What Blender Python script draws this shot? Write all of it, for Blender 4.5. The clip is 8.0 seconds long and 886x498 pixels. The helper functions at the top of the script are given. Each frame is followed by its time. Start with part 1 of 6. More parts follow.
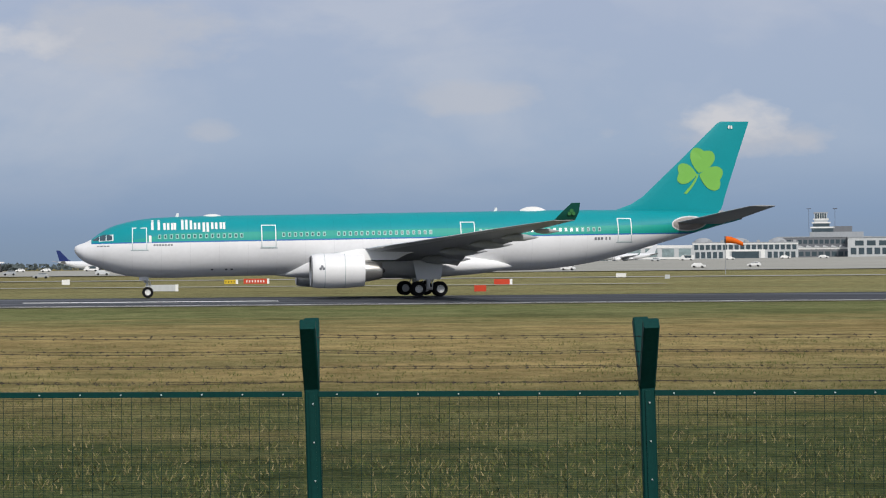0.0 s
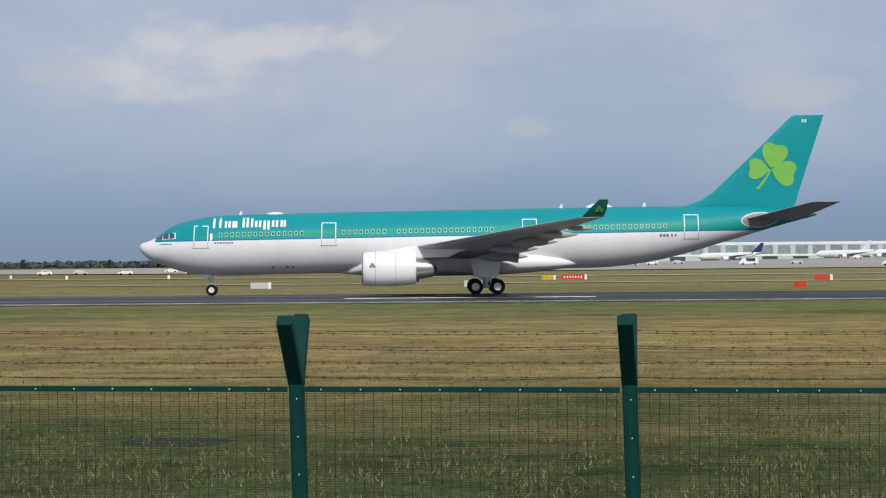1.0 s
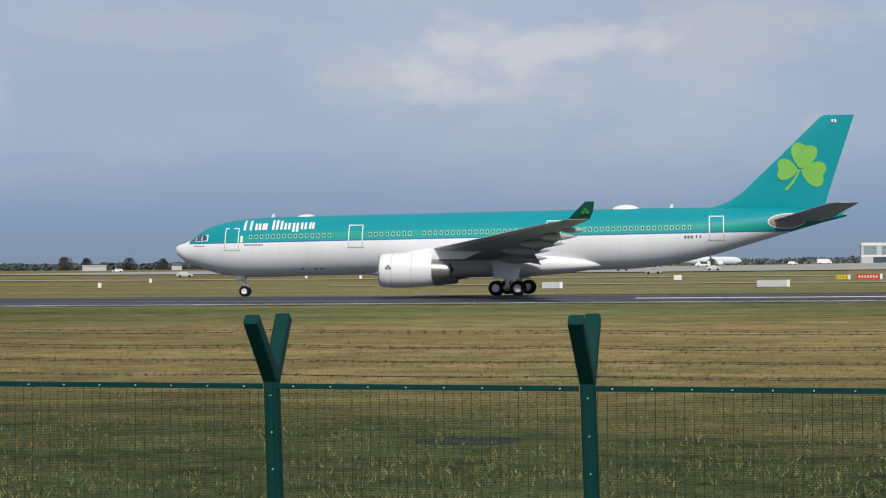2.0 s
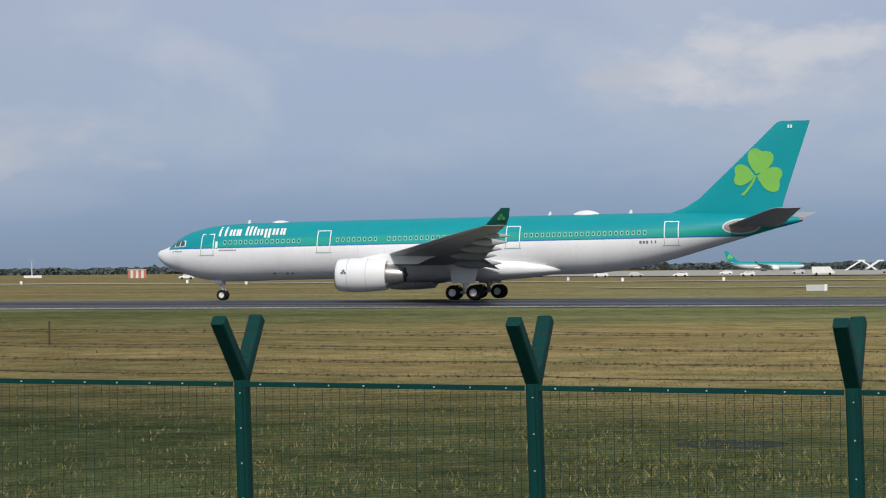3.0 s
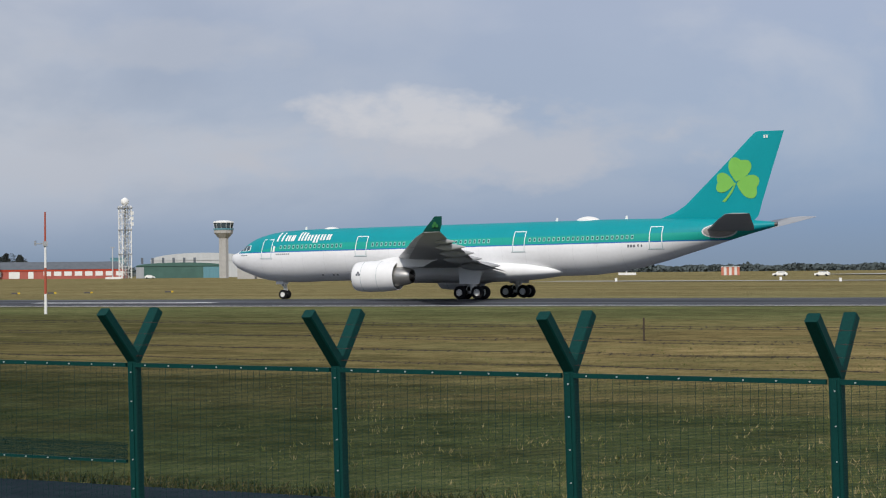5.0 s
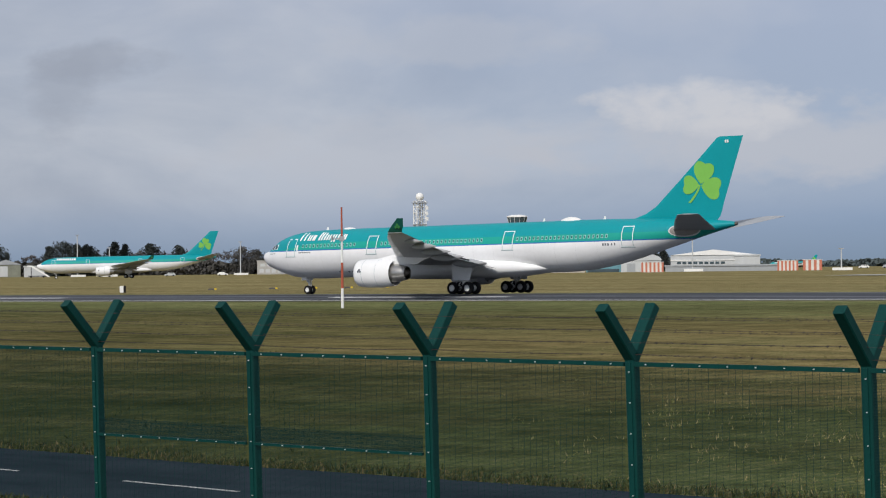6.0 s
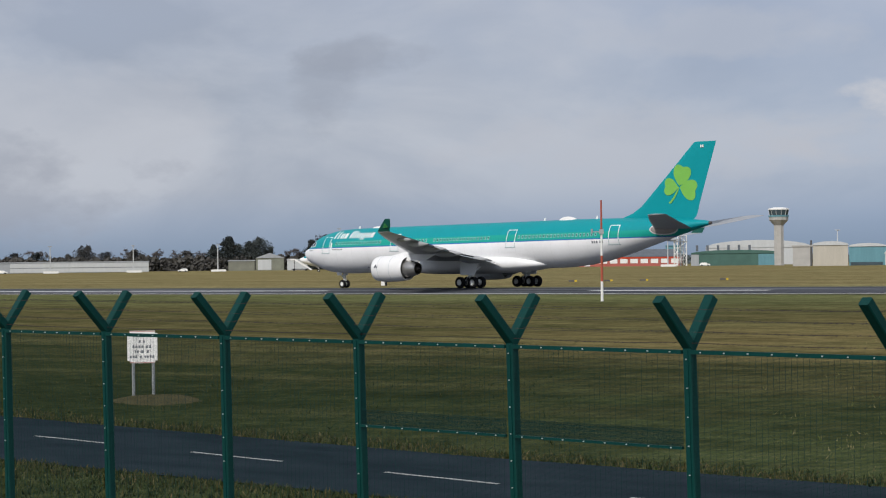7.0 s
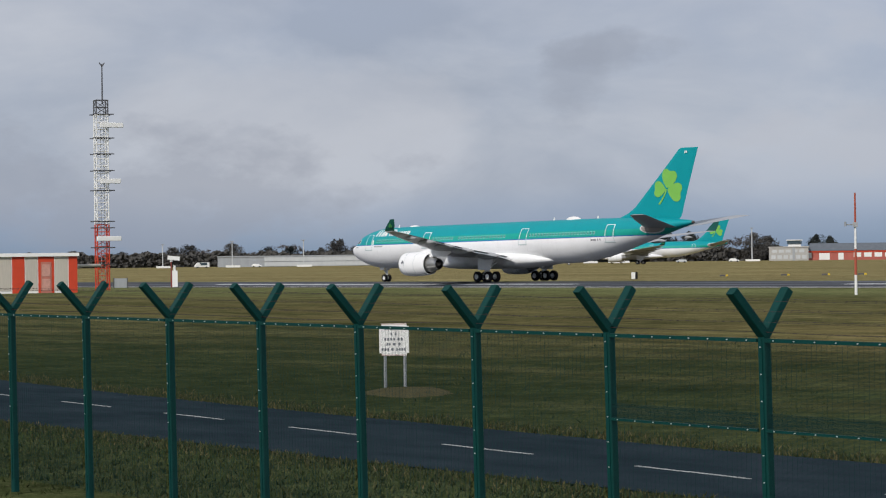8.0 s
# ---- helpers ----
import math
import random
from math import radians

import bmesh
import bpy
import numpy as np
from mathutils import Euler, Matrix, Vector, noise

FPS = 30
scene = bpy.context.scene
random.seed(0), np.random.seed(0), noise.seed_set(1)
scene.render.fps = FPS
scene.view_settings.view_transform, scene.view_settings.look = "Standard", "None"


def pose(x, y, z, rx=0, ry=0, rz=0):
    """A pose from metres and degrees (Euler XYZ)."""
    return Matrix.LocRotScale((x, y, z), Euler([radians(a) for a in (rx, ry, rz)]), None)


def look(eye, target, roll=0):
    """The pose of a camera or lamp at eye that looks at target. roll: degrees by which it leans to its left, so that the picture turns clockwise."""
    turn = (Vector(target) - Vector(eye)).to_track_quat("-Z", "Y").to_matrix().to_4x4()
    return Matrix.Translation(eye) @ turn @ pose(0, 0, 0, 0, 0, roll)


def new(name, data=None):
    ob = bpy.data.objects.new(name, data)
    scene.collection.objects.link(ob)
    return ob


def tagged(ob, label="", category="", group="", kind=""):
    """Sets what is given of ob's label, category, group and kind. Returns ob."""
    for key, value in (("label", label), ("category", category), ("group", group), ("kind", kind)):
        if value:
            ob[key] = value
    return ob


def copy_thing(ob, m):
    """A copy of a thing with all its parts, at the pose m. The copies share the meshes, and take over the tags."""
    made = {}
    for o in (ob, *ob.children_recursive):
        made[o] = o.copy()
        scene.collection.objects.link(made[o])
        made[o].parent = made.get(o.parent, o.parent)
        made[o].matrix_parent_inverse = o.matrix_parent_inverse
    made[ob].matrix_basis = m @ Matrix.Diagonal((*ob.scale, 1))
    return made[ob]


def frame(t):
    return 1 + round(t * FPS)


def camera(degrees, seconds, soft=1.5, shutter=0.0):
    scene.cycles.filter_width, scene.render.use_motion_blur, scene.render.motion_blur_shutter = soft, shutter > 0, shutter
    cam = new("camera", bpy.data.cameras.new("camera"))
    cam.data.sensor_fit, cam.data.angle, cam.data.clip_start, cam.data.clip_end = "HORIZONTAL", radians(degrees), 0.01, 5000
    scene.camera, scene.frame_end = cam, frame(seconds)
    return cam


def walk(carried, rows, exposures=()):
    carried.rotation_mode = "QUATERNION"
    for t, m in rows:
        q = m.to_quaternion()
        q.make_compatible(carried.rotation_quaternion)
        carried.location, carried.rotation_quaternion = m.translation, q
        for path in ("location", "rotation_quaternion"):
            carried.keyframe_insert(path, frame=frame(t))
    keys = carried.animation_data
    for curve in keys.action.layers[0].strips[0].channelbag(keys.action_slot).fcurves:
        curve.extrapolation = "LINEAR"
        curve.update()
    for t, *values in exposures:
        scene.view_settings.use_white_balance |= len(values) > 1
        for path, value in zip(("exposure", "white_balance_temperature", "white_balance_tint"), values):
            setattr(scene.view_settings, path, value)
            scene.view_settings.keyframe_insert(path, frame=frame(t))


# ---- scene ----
# ---- camera: it stands still on a mound and pans to the left ----
EYE_HEIGHT = 2.96
cam = camera(20.99, 8.0, soft=1.15)
PAN = [  # seconds, turn to the left, tilt up, lean, in degrees
    (0, -0.944, 0.356, 0.396),
    (0.5, 2.689, 0.330, 0.460),
    (1, 6.654, 0.307, 0.455),
    (1.5, 10.364, 0.310, 0.466),
    (3, 19.890, 0.460, 0.469),
    (3.5, 23.473, 0.477, 0.479),
    (4, 27.232, 0.492, 0.473),
    (5.5, 37.430, 0.490, 0.585),
    (6, 41.055, 0.442, 0.646),
    (6.5, 44.525, 0.401, 0.651),
    (7, 47.269, 0.347, 0.663),
    (7.5, 49.727, 0.317, 0.655),
    (8, 53.262, 0.255, 0.670),
]
walk(cam, [(t, pose(0, 0, EYE_HEIGHT, 0, 0, yaw) @ pose(0, 0, 0, 90 + tilt) @ pose(0, 0, 0, 0, 0, -lean)) for t, yaw, tilt, lean in PAN])

# ---- daylight: broken cloud, a soft sun behind the camera ----
SUN_ELEVATION, SUN_TURN = 39.0, 22.0
SUN_AWAY = Vector((math.sin(radians(SUN_TURN)) * math.cos(radians(SUN_ELEVATION)), -math.cos(radians(SUN_TURN)) * math.cos(radians(SUN_ELEVATION)), math.sin(radians(SUN_ELEVATION))))
sun = new("sun", bpy.data.lights.new("sun", "SUN"))
sun.data.energy, sun.data.angle, sun.data.color = 2.9, radians(3), (1.0, 0.95, 0.88)
sun.matrix_world = look(SUN_AWAY * 100, (0, 0, 0))


def noise_node(n, l, vector, scale, detail=5, rough=0.55):
    q = n.new("ShaderNodeTexNoise")
    q.inputs["Scale"].default_value, q.inputs["Detail"].default_value, q.inputs["Roughness"].default_value = scale, detail, rough
    l.new(vector, q.inputs["Vector"])
    return q.outputs[0]


def ranged(n, l, value, a, b, c=0.0, d=1.0):
    q = n.new("ShaderNodeMapRange")
    for k, v in zip(("From Min", "From Max", "To Min", "To Max"), (a, b, c, d)):
        q.inputs[k].default_value = v
    l.new(value, q.inputs[0])
    return q.outputs[0]


def maths(n, l, kind, a, b):
    q = n.new("ShaderNodeMath")
    q.operation = kind
    for i, v in enumerate((a, b)):
        if isinstance(v, (int, float)):
            q.inputs[i].default_value = v
        else:
            l.new(v, q.inputs[i])
    return q.outputs[0]


PALE_CLOUD, GREY_CLOUD, DIM_CLOUD = (0.66, 0.66, 0.70), (0.52, 0.54, 0.61), (0.33, 0.36, 0.44)
CLOUDS = [
    (-8.2, 3.05, 2.6, 0.75, GREY_CLOUD, 0.8), (-8.0, 3.45, 1.7, 0.55, PALE_CLOUD, 0.9), (-1.4, 4.0, 1.5, 0.35, GREY_CLOUD, 0.6), (4.6, 3.3, 0.6, 0.3, GREY_CLOUD, 0.5),
    (6.8, 5.3, 2.6, 0.9, GREY_CLOUD, 0.7), (11.6, 4.95, 3.4, 1.0, PALE_CLOUD, 0.8), (15.7, 4.6, 0.9, 0.35, GREY_CLOUD, 0.7), (20.5, 5.6, 3.5, 0.5, GREY_CLOUD, 0.4),
    (33.4, 3.0, 4.8, 1.0, GREY_CLOUD, 0.75), (34.6, 3.7, 2.4, 0.6, PALE_CLOUD, 0.7), (43.5, 2.8, 4.0, 0.8, GREY_CLOUD, 0.5), (40.5, 5.4, 3.0, 0.6, GREY_CLOUD, 0.4),
    (48.6, 4.9, 1.9, 0.5, DIM_CLOUD, 0.6), (50.0, 4.2, 0.8, 1.0, DIM_CLOUD, 0.45), (56.5, 3.4, 4.0, 1.4, GREY_CLOUD, 0.4), (62.0, 1.4, 8.0, 1.5, DIM_CLOUD, 0.55),
]


def sky():
    world = bpy.data.worlds.new("sky")
    scene.world = world
    world.use_nodes = True
    n, l = world.node_tree.nodes, world.node_tree.links
    n.clear()
    out, back = n.new("ShaderNodeOutputWorld"), n.new("ShaderNodeBackground")
    air = n.new("ShaderNodeTexSky")
    air.sky_type, air.sun_disc = "NISHITA", False
    air.sun_elevation, air.sun_rotation = radians(SUN_ELEVATION), radians(180 - SUN_TURN)
    air.air_density, air.dust_density, air.ozone_density = 1.0, 1.5, 1.5
    thin = n.new("ShaderNodeVectorMath")
    thin.operation = "SCALE"
    thin.inputs["Scale"].default_value = 0.05
    l.new(air.outputs[0], thin.inputs[0])
    co = n.new("ShaderNodeTexCoord")
    split = n.new("ShaderNodeSeparateXYZ")
    l.new(co.outputs["Generated"], split.inputs[0])
    # height over the horizon, as the sine
    band = n.new("ShaderNodeValToRGB")
    e = band.color_ramp.elements
    e[0].position, e[0].color = 0.0, (0.23, 0.31, 0.43, 1)
    e[1].position, e[1].color = 1.0, (0.44, 0.48, 0.57, 1)
    for at, c in ((0.02, (0.245, 0.345, 0.515)), (0.05, (0.355, 0.448, 0.61)), (0.11, (0.405, 0.475, 0.635)), (0.4, (0.49, 0.53, 0.64))):
        x = e.new(at)
        x.color = (*c, 1)
    l.new(split.outputs["Z"], band.inputs[0])
    # cloud sheets, flattened towards the horizon
    flat = n.new("ShaderNodeMapping")
    flat.inputs["Scale"].default_value = (1, 1, 2.3)
    flat.inputs["Location"].default_value = (0.4, 0.15, 0.07)
    l.new(co.outputs["Generated"], flat.inputs[0])
    big, small = n.new("ShaderNodeTexNoise"), n.new("ShaderNodeTexNoise")
    big.inputs["Scale"].default_value, big.inputs["Detail"].default_value, big.inputs["Roughness"].default_value = 6.5, 9, 0.55
    big.inputs["Distortion"].default_value = 0.35
    small.inputs["Scale"].default_value, small.inputs["Detail"].default_value = 3.4, 6
    for q in (big, small):
        l.new(flat.outputs[0], q.inputs["Vector"])
    cover = n.new("ShaderNodeValToRGB")
    cover.color_ramp.elements[0].position, cover.color_ramp.elements[1].position = 0.485, 0.60
    l.new(big.outputs[0], cover.inputs[0])
    low = n.new("ShaderNodeMapRange")
    low.inputs["From Min"].default_value, low.inputs["From Max"].default_value = 0.015, 0.06
    l.new(split.outputs["Z"], low.inputs[0])
    amount = n.new("ShaderNodeMath")
    amount.operation = "MULTIPLY"
    l.new(cover.outputs[0], amount.inputs[0])
    l.new(low.outputs[0], amount.inputs[1])
    less = n.new("ShaderNodeMath")
    less.operation = "MULTIPLY"
    less.inputs[1].default_value = 0.34
    l.new(amount.outputs[0], less.inputs[0])
    tint = n.new("ShaderNodeMix")
    tint.data_type = "RGBA"
    tint.inputs[6].default_value, tint.inputs[7].default_value = (0.39, 0.425, 0.51, 1), (0.77, 0.77, 0.81, 1)
    l.new(small.outputs[0], tint.inputs[0])
    cloudy = n.new("ShaderNodeMix")
    cloudy.data_type = "RGBA"
    l.new(less.outputs[0], cloudy.inputs[0])
    l.new(band.outputs[0], cloudy.inputs[6])
    l.new(tint.outputs[2], cloudy.inputs[7])
    # broken heaps of paler cloud
    heap = n.new("ShaderNodeMapping")
    heap.inputs["Scale"].default_value = (1, 1, 1.7)
    heap.inputs["Location"].default_value = (0.13, 0.52, 0.31)
    l.new(co.outputs["Generated"], heap.inputs[0])
    puff = noise_node(n, l, heap.outputs[0], 8.5, 10, 0.52)
    over = maths(n, l, "MULTIPLY", ranged(n, l, puff, 0.50, 0.68, 0.0, 0.26), ranged(n, l, split.outputs["Z"], 0.035, 0.075))
    heaped = n.new("ShaderNodeMix")
    heaped.data_type = "RGBA"
    l.new(over, heaped.inputs[0])
    l.new(cloudy.outputs[2], heaped.inputs[6])
    heaped.inputs[7].default_value = (0.69, 0.69, 0.73, 1)
    cloudy = heaped
    # a paler cloud bank fills the sky towards -x
    side = ranged(n, l, split.outputs["X"], -0.42, -0.86)
    high = ranged(n, l, split.outputs["Z"], 0.002, 0.032)
    veil = maths(n, l, "MULTIPLY", maths(n, l, "MULTIPLY", side, high), ranged(n, l, small.outputs[0], 0.30, 0.62, 0.45, 0.95))
    banked = n.new("ShaderNodeMix")
    banked.data_type = "RGBA"
    l.new(veil, banked.inputs[0])
    l.new(cloudy.outputs[2], banked.inputs[6])
    shaded = n.new("ShaderNodeMix")
    shaded.data_type = "RGBA"
    shaded.inputs[6].default_value, shaded.inputs[7].default_value = (0.36, 0.395, 0.475, 1), (0.57, 0.595, 0.66, 1)
    l.new(ranged(n, l, big.outputs[0], 0.36, 0.64), shaded.inputs[0])
    l.new(shaded.outputs[2], banked.inputs[7])
    # single clouds: bearing to the left, height, half width, half height (degrees), colour, density
    turn = maths(n, l, "MULTIPLY", maths(n, l, "ARCTAN2", maths(n, l, "MULTIPLY", split.outputs["X"], -1.0), split.outputs["Y"]), 57.2958)
    rise = maths(n, l, "MULTIPLY", split.outputs["Z"], 57.2958)
    wisp = n.new("ShaderNodeMapping")
    wisp.inputs["Scale"].default_value = (1, 1, 2.0)
    l.new(co.outputs["Generated"], wisp.inputs[0])
    billow = maths(n, l, "SUBTRACT", noise_node(n, l, wisp.outputs[0], 26.0, 8, 0.58), 0.5)
    ragged = maths(n, l, "SUBTRACT", noise_node(n, l, wisp.outputs[0], 11.0, 6, 0.55), 0.5)
    for bearing, up, wide, tall, colour, dense in CLOUDS:
        du = maths(n, l, "DIVIDE", maths(n, l, "SUBTRACT", turn, bearing), wide)
        dv = maths(n, l, "DIVIDE", maths(n, l, "SUBTRACT", rise, up), tall)
        far = maths(n, l, "ADD", maths(n, l, "MULTIPLY", du, du), maths(n, l, "MULTIPLY", dv, dv))
        far = maths(n, l, "ADD", far, maths(n, l, "ADD", maths(n, l, "MULTIPLY", billow, 5.0), maths(n, l, "MULTIPLY", ragged, 4.6)))
        one = n.new("ShaderNodeMix")
        one.data_type = "RGBA"
        l.new(ranged(n, l, far, 1.25, 0.0, 0.0, dense), one.inputs[0])
        l.new(banked.outputs[2], one.inputs[6])
        one.inputs[7].default_value = (*colour, 1)
        banked = one
    mix = n.new("ShaderNodeMix")
    mix.data_type = "RGBA"
    mix.inputs[0].default_value = 0.88
    l.new(thin.outputs[0], mix.inputs[6])
    l.new(banked.outputs[2], mix.inputs[7])
    l.new(mix.outputs[2], back.inputs["Color"])
    back.inputs["Strength"].default_value = 1.0
    l.new(back.outputs[0], out.inputs[0])


sky()


# ---- materials ----
def nodes_of(name):
    m = bpy.data.materials.new(name)
    m.use_nodes = True
    t = m.node_tree
    return m, t.nodes, t.links, t.nodes["Principled BSDF"]


def plain(name, colour, rough=0.5, metal=0.0, vary=0.12, scale=3.0, bump=0.0, coat=0.0, stretch=(1, 1, 1), gloss=0.3):
    """Paint, metal, stone and the like: a colour with grain at two scales."""
    m, n, l, b = nodes_of(name)
    co, mp = n.new("ShaderNodeTexCoord"), n.new("ShaderNodeMapping")
    mp.inputs["Scale"].default_value = stretch
    l.new(co.outputs["Object"], mp.inputs[0])
    one, two = n.new("ShaderNodeTexNoise"), n.new("ShaderNodeTexNoise")
    one.inputs["Scale"].default_value, one.inputs["Detail"].default_value = scale, 6
    two.inputs["Scale"].default_value, two.inputs["Detail"].default_value = scale * 11, 4
    add = n.new("ShaderNodeMath")
    add.operation = "ADD"
    for q, i in ((one, 0), (two, 1)):
        l.new(mp.outputs[0], q.inputs["Vector"])
        l.new(q.outputs[0], add.inputs[i])
    ramp = n.new("ShaderNodeMapRange")
    ramp.inputs["From Min"].default_value, ramp.inputs["From Max"].default_value = 0.6, 1.4
    ramp.inputs["To Min"].default_value, ramp.inputs["To Max"].default_value = 1 - vary, 1 + vary
    l.new(add.outputs[0], ramp.inputs[0])
    tone = n.new("ShaderNodeVectorMath")
    tone.operation = "SCALE"
    tone.inputs[0].default_value = colour
    l.new(ramp.outputs[0], tone.inputs["Scale"])
    l.new(tone.outputs[0], b.inputs["Base Color"])
    b.inputs["Roughness"].default_value, b.inputs["Metallic"].default_value = rough, metal
    b.inputs["Specular IOR Level"].default_value = 0.0 if rough >= 0.75 else gloss
    b.inputs["Coat Weight"].default_value = coat
    if bump:
        bp = n.new("ShaderNodeBump")
        bp.inputs["Strength"].default_value, bp.inputs["Distance"].default_value = bump, 0.02
        l.new(two.outputs[0], bp.inputs["Height"])
        l.new(bp.outputs[0], b.inputs["Normal"])
    return m


def blend_chain(n, l, start, steps):
    """steps: (factor socket, colour); later ones lie over earlier ones."""
    last = start
    for factor, colour in steps:
        mx = n.new("ShaderNodeMix")
        mx.data_type = "RGBA"
        l.new(factor, mx.inputs[0])
        if isinstance(last, tuple):
            mx.inputs[6].default_value = (*last, 1)
        else:
            l.new(last, mx.inputs[6])
        mx.inputs[7].default_value = (*colour, 1)
        last = mx.outputs[2]
    return last


def grass_material():
    """Rough winter grass: green near the runway and the road, straw between, in mown streaks; shade towards -x is put
    into the colour.
    """
    m, n, l, b = nodes_of("winter_grass")
    co = n.new("ShaderNodeTexCoord")
    sp = n.new("ShaderNodeSeparateXYZ")
    l.new(co.outputs["Object"], sp.inputs[0])
    streak = n.new("ShaderNodeMapping")
    streak.inputs["Scale"].default_value = (0.30, 1, 1)
    streak.inputs["Rotation"].default_value = (0, 0, radians(-6.5))
    l.new(co.outputs["Object"], streak.inputs[0])
    runs = noise_node(n, l, streak.outputs[0], 0.22, 5)
    patch = noise_node(n, l, co.outputs["Object"], 0.09, 6)
    clump = noise_node(n, l, co.outputs["Object"], 1.1, 6, 0.65)
    blade = noise_node(n, l, co.outputs["Object"], 9.0, 3, 0.7)
    # distance from the runway's middle line
    across = maths(n, l, "SUBTRACT", maths(n, l, "MULTIPLY", sp.outputs["Y"], 0.9935), maths(n, l, "MULTIPLY", sp.outputs["X"], 0.114))
    wob = maths(n, l, "ADD", across, maths(n, l, "MULTIPLY", maths(n, l, "SUBTRACT", runs, 0.5), 60.0))
    straw = maths(n, l, "MULTIPLY", ranged(n, l, wob, 48, 82), ranged(n, l, wob, 158, 128))
    far_straw = maths(n, l, "MULTIPLY", ranged(n, l, wob, 262, 300), ranged(n, l, runs, 0.40, 0.56))
    both = maths(n, l, "MAXIMUM", straw, far_straw)
    dry = maths(n, l, "MULTIPLY", both, ranged(n, l, patch, 0.28, 0.55, 0.45, 1.0))
    tuft = noise_node(n, l, co.outputs["Object"], 2.6, 4, 0.7)
    # shade on the near and left ground, painted in as darker green by position
    near_shade = maths(n, l, "MULTIPLY", ranged(n, l, wob, 96, 60), ranged(n, l, maths(n, l, "ADD", sp.outputs["X"], maths(n, l, "MULTIPLY", patch, 30.0)), -2, -36))
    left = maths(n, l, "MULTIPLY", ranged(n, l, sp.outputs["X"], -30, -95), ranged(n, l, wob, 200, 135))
    base = blend_chain(n, l, (0.215, 0.225, 0.100), [
        (ranged(n, l, patch, 0.40, 0.66), (0.155, 0.180, 0.074)),
        (ranged(n, l, wob, 96, 56), (0.086, 0.106, 0.042)),
        (dry, (0.39, 0.295, 0.132)),
        (maths(n, l, "MULTIPLY", ranged(n, l, across, 238, 250), ranged(n, l, runs, 0.35, 0.62, 0.9, 0.5)), (0.275, 0.264, 0.130)),
        (maths(n, l, "MULTIPLY", maths(n, l, "MULTIPLY", ranged(n, l, across, 262, 290), ranged(n, l, sp.outputs["X"], -40, -180)), ranged(n, l, patch, 0.30, 0.55, 0.4, 0.85)), (0.245, 0.195, 0.092)),
        (maths(n, l, "MULTIPLY", ranged(n, l, runs, 0.50, 0.64), 0.26), (0.075, 0.072, 0.034)),
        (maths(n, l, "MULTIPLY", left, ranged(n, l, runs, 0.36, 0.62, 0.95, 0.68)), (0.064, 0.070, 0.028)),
        (maths(n, l, "MULTIPLY", ranged(n, l, clump, 0.50, 0.75), 0.5), (0.15, 0.12, 0.055)),
        (maths(n, l, "MULTIPLY", ranged(n, l, blade, 0.54, 0.70), 0.45), (0.25, 0.215, 0.125)),
        (maths(n, l, "MULTIPLY", ranged(n, l, blade, 0.47, 0.33), 0.65), (0.040, 0.048, 0.018)),
        (maths(n, l, "MULTIPLY", ranged(n, l, tuft, 0.48, 0.34), 0.5), (0.050, 0.058, 0.024)),
        (maths(n, l, "MULTIPLY", near_shade, ranged(n, l, tuft, 0.35, 0.62, 0.92, 0.66)), (0.026, 0.035, 0.013)),
    ])
    broad = noise_node(n, l, streak.outputs[0], 0.05, 6, 0.6)
    mottle = noise_node(n, l, co.outputs["Object"], 0.55, 6, 0.7)
    tone = n.new("ShaderNodeVectorMath")
    tone.operation = "SCALE"
    l.new(base, tone.inputs[0])
    l.new(maths(n, l, "MULTIPLY", ranged(n, l, broad, 0.32, 0.68, 0.78, 1.20), ranged(n, l, mottle, 0.30, 0.70, 0.56, 1.40)), tone.inputs["Scale"])
    base = tone.outputs[0]
    l.new(base, b.inputs["Base Color"])
    b.inputs["Roughness"].default_value = 0.95
    b.inputs["Specular IOR Level"].default_value = 0.0
    bp = n.new("ShaderNodeBump")
    bp.inputs["Strength"].default_value, bp.inputs["Distance"].default_value = 0.9, 0.12
    l.new(maths(n, l, "ADD", clump, blade), bp.inputs["Height"])
    l.new(bp.outputs[0], b.inputs["Normal"])
    return m


def asphalt_material(name, dark, light, along, scale=1.0, sheen=0.0):
    m, n, l, b = nodes_of(name)
    co = n.new("ShaderNodeTexCoord")
    mp = n.new("ShaderNodeMapping")
    mp.inputs["Scale"].default_value = along
    l.new(co.outputs["Object"], mp.inputs[0])
    a = noise_node(n, l, mp.outputs[0], 0.35 * scale, 6)
    g = noise_node(n, l, co.outputs["Object"], 40.0, 3)
    c = blend_chain(n, l, dark, [(ranged(n, l, a, 0.35, 0.7), light), (maths(n, l, "MULTIPLY", ranged(n, l, g, 0.55, 0.75), 0.35), tuple(v * 1.7 for v in light))])
    l.new(c, b.inputs["Base Color"])
    b.inputs["Roughness"].default_value = 0.85
    b.inputs["Specular IOR Level"].default_value = sheen
    if sheen:
        l.new(ranged(n, l, a, 0.40, 0.62, 0.95, 0.45), b.inputs["Roughness"])
    bp = n.new("ShaderNodeBump")
    bp.inputs["Strength"].default_value, bp.inputs["Distance"].default_value = 0.4, 0.01
    l.new(g, bp.inputs["Height"])
    l.new(bp.outputs[0], b.inputs["Normal"])
    return m


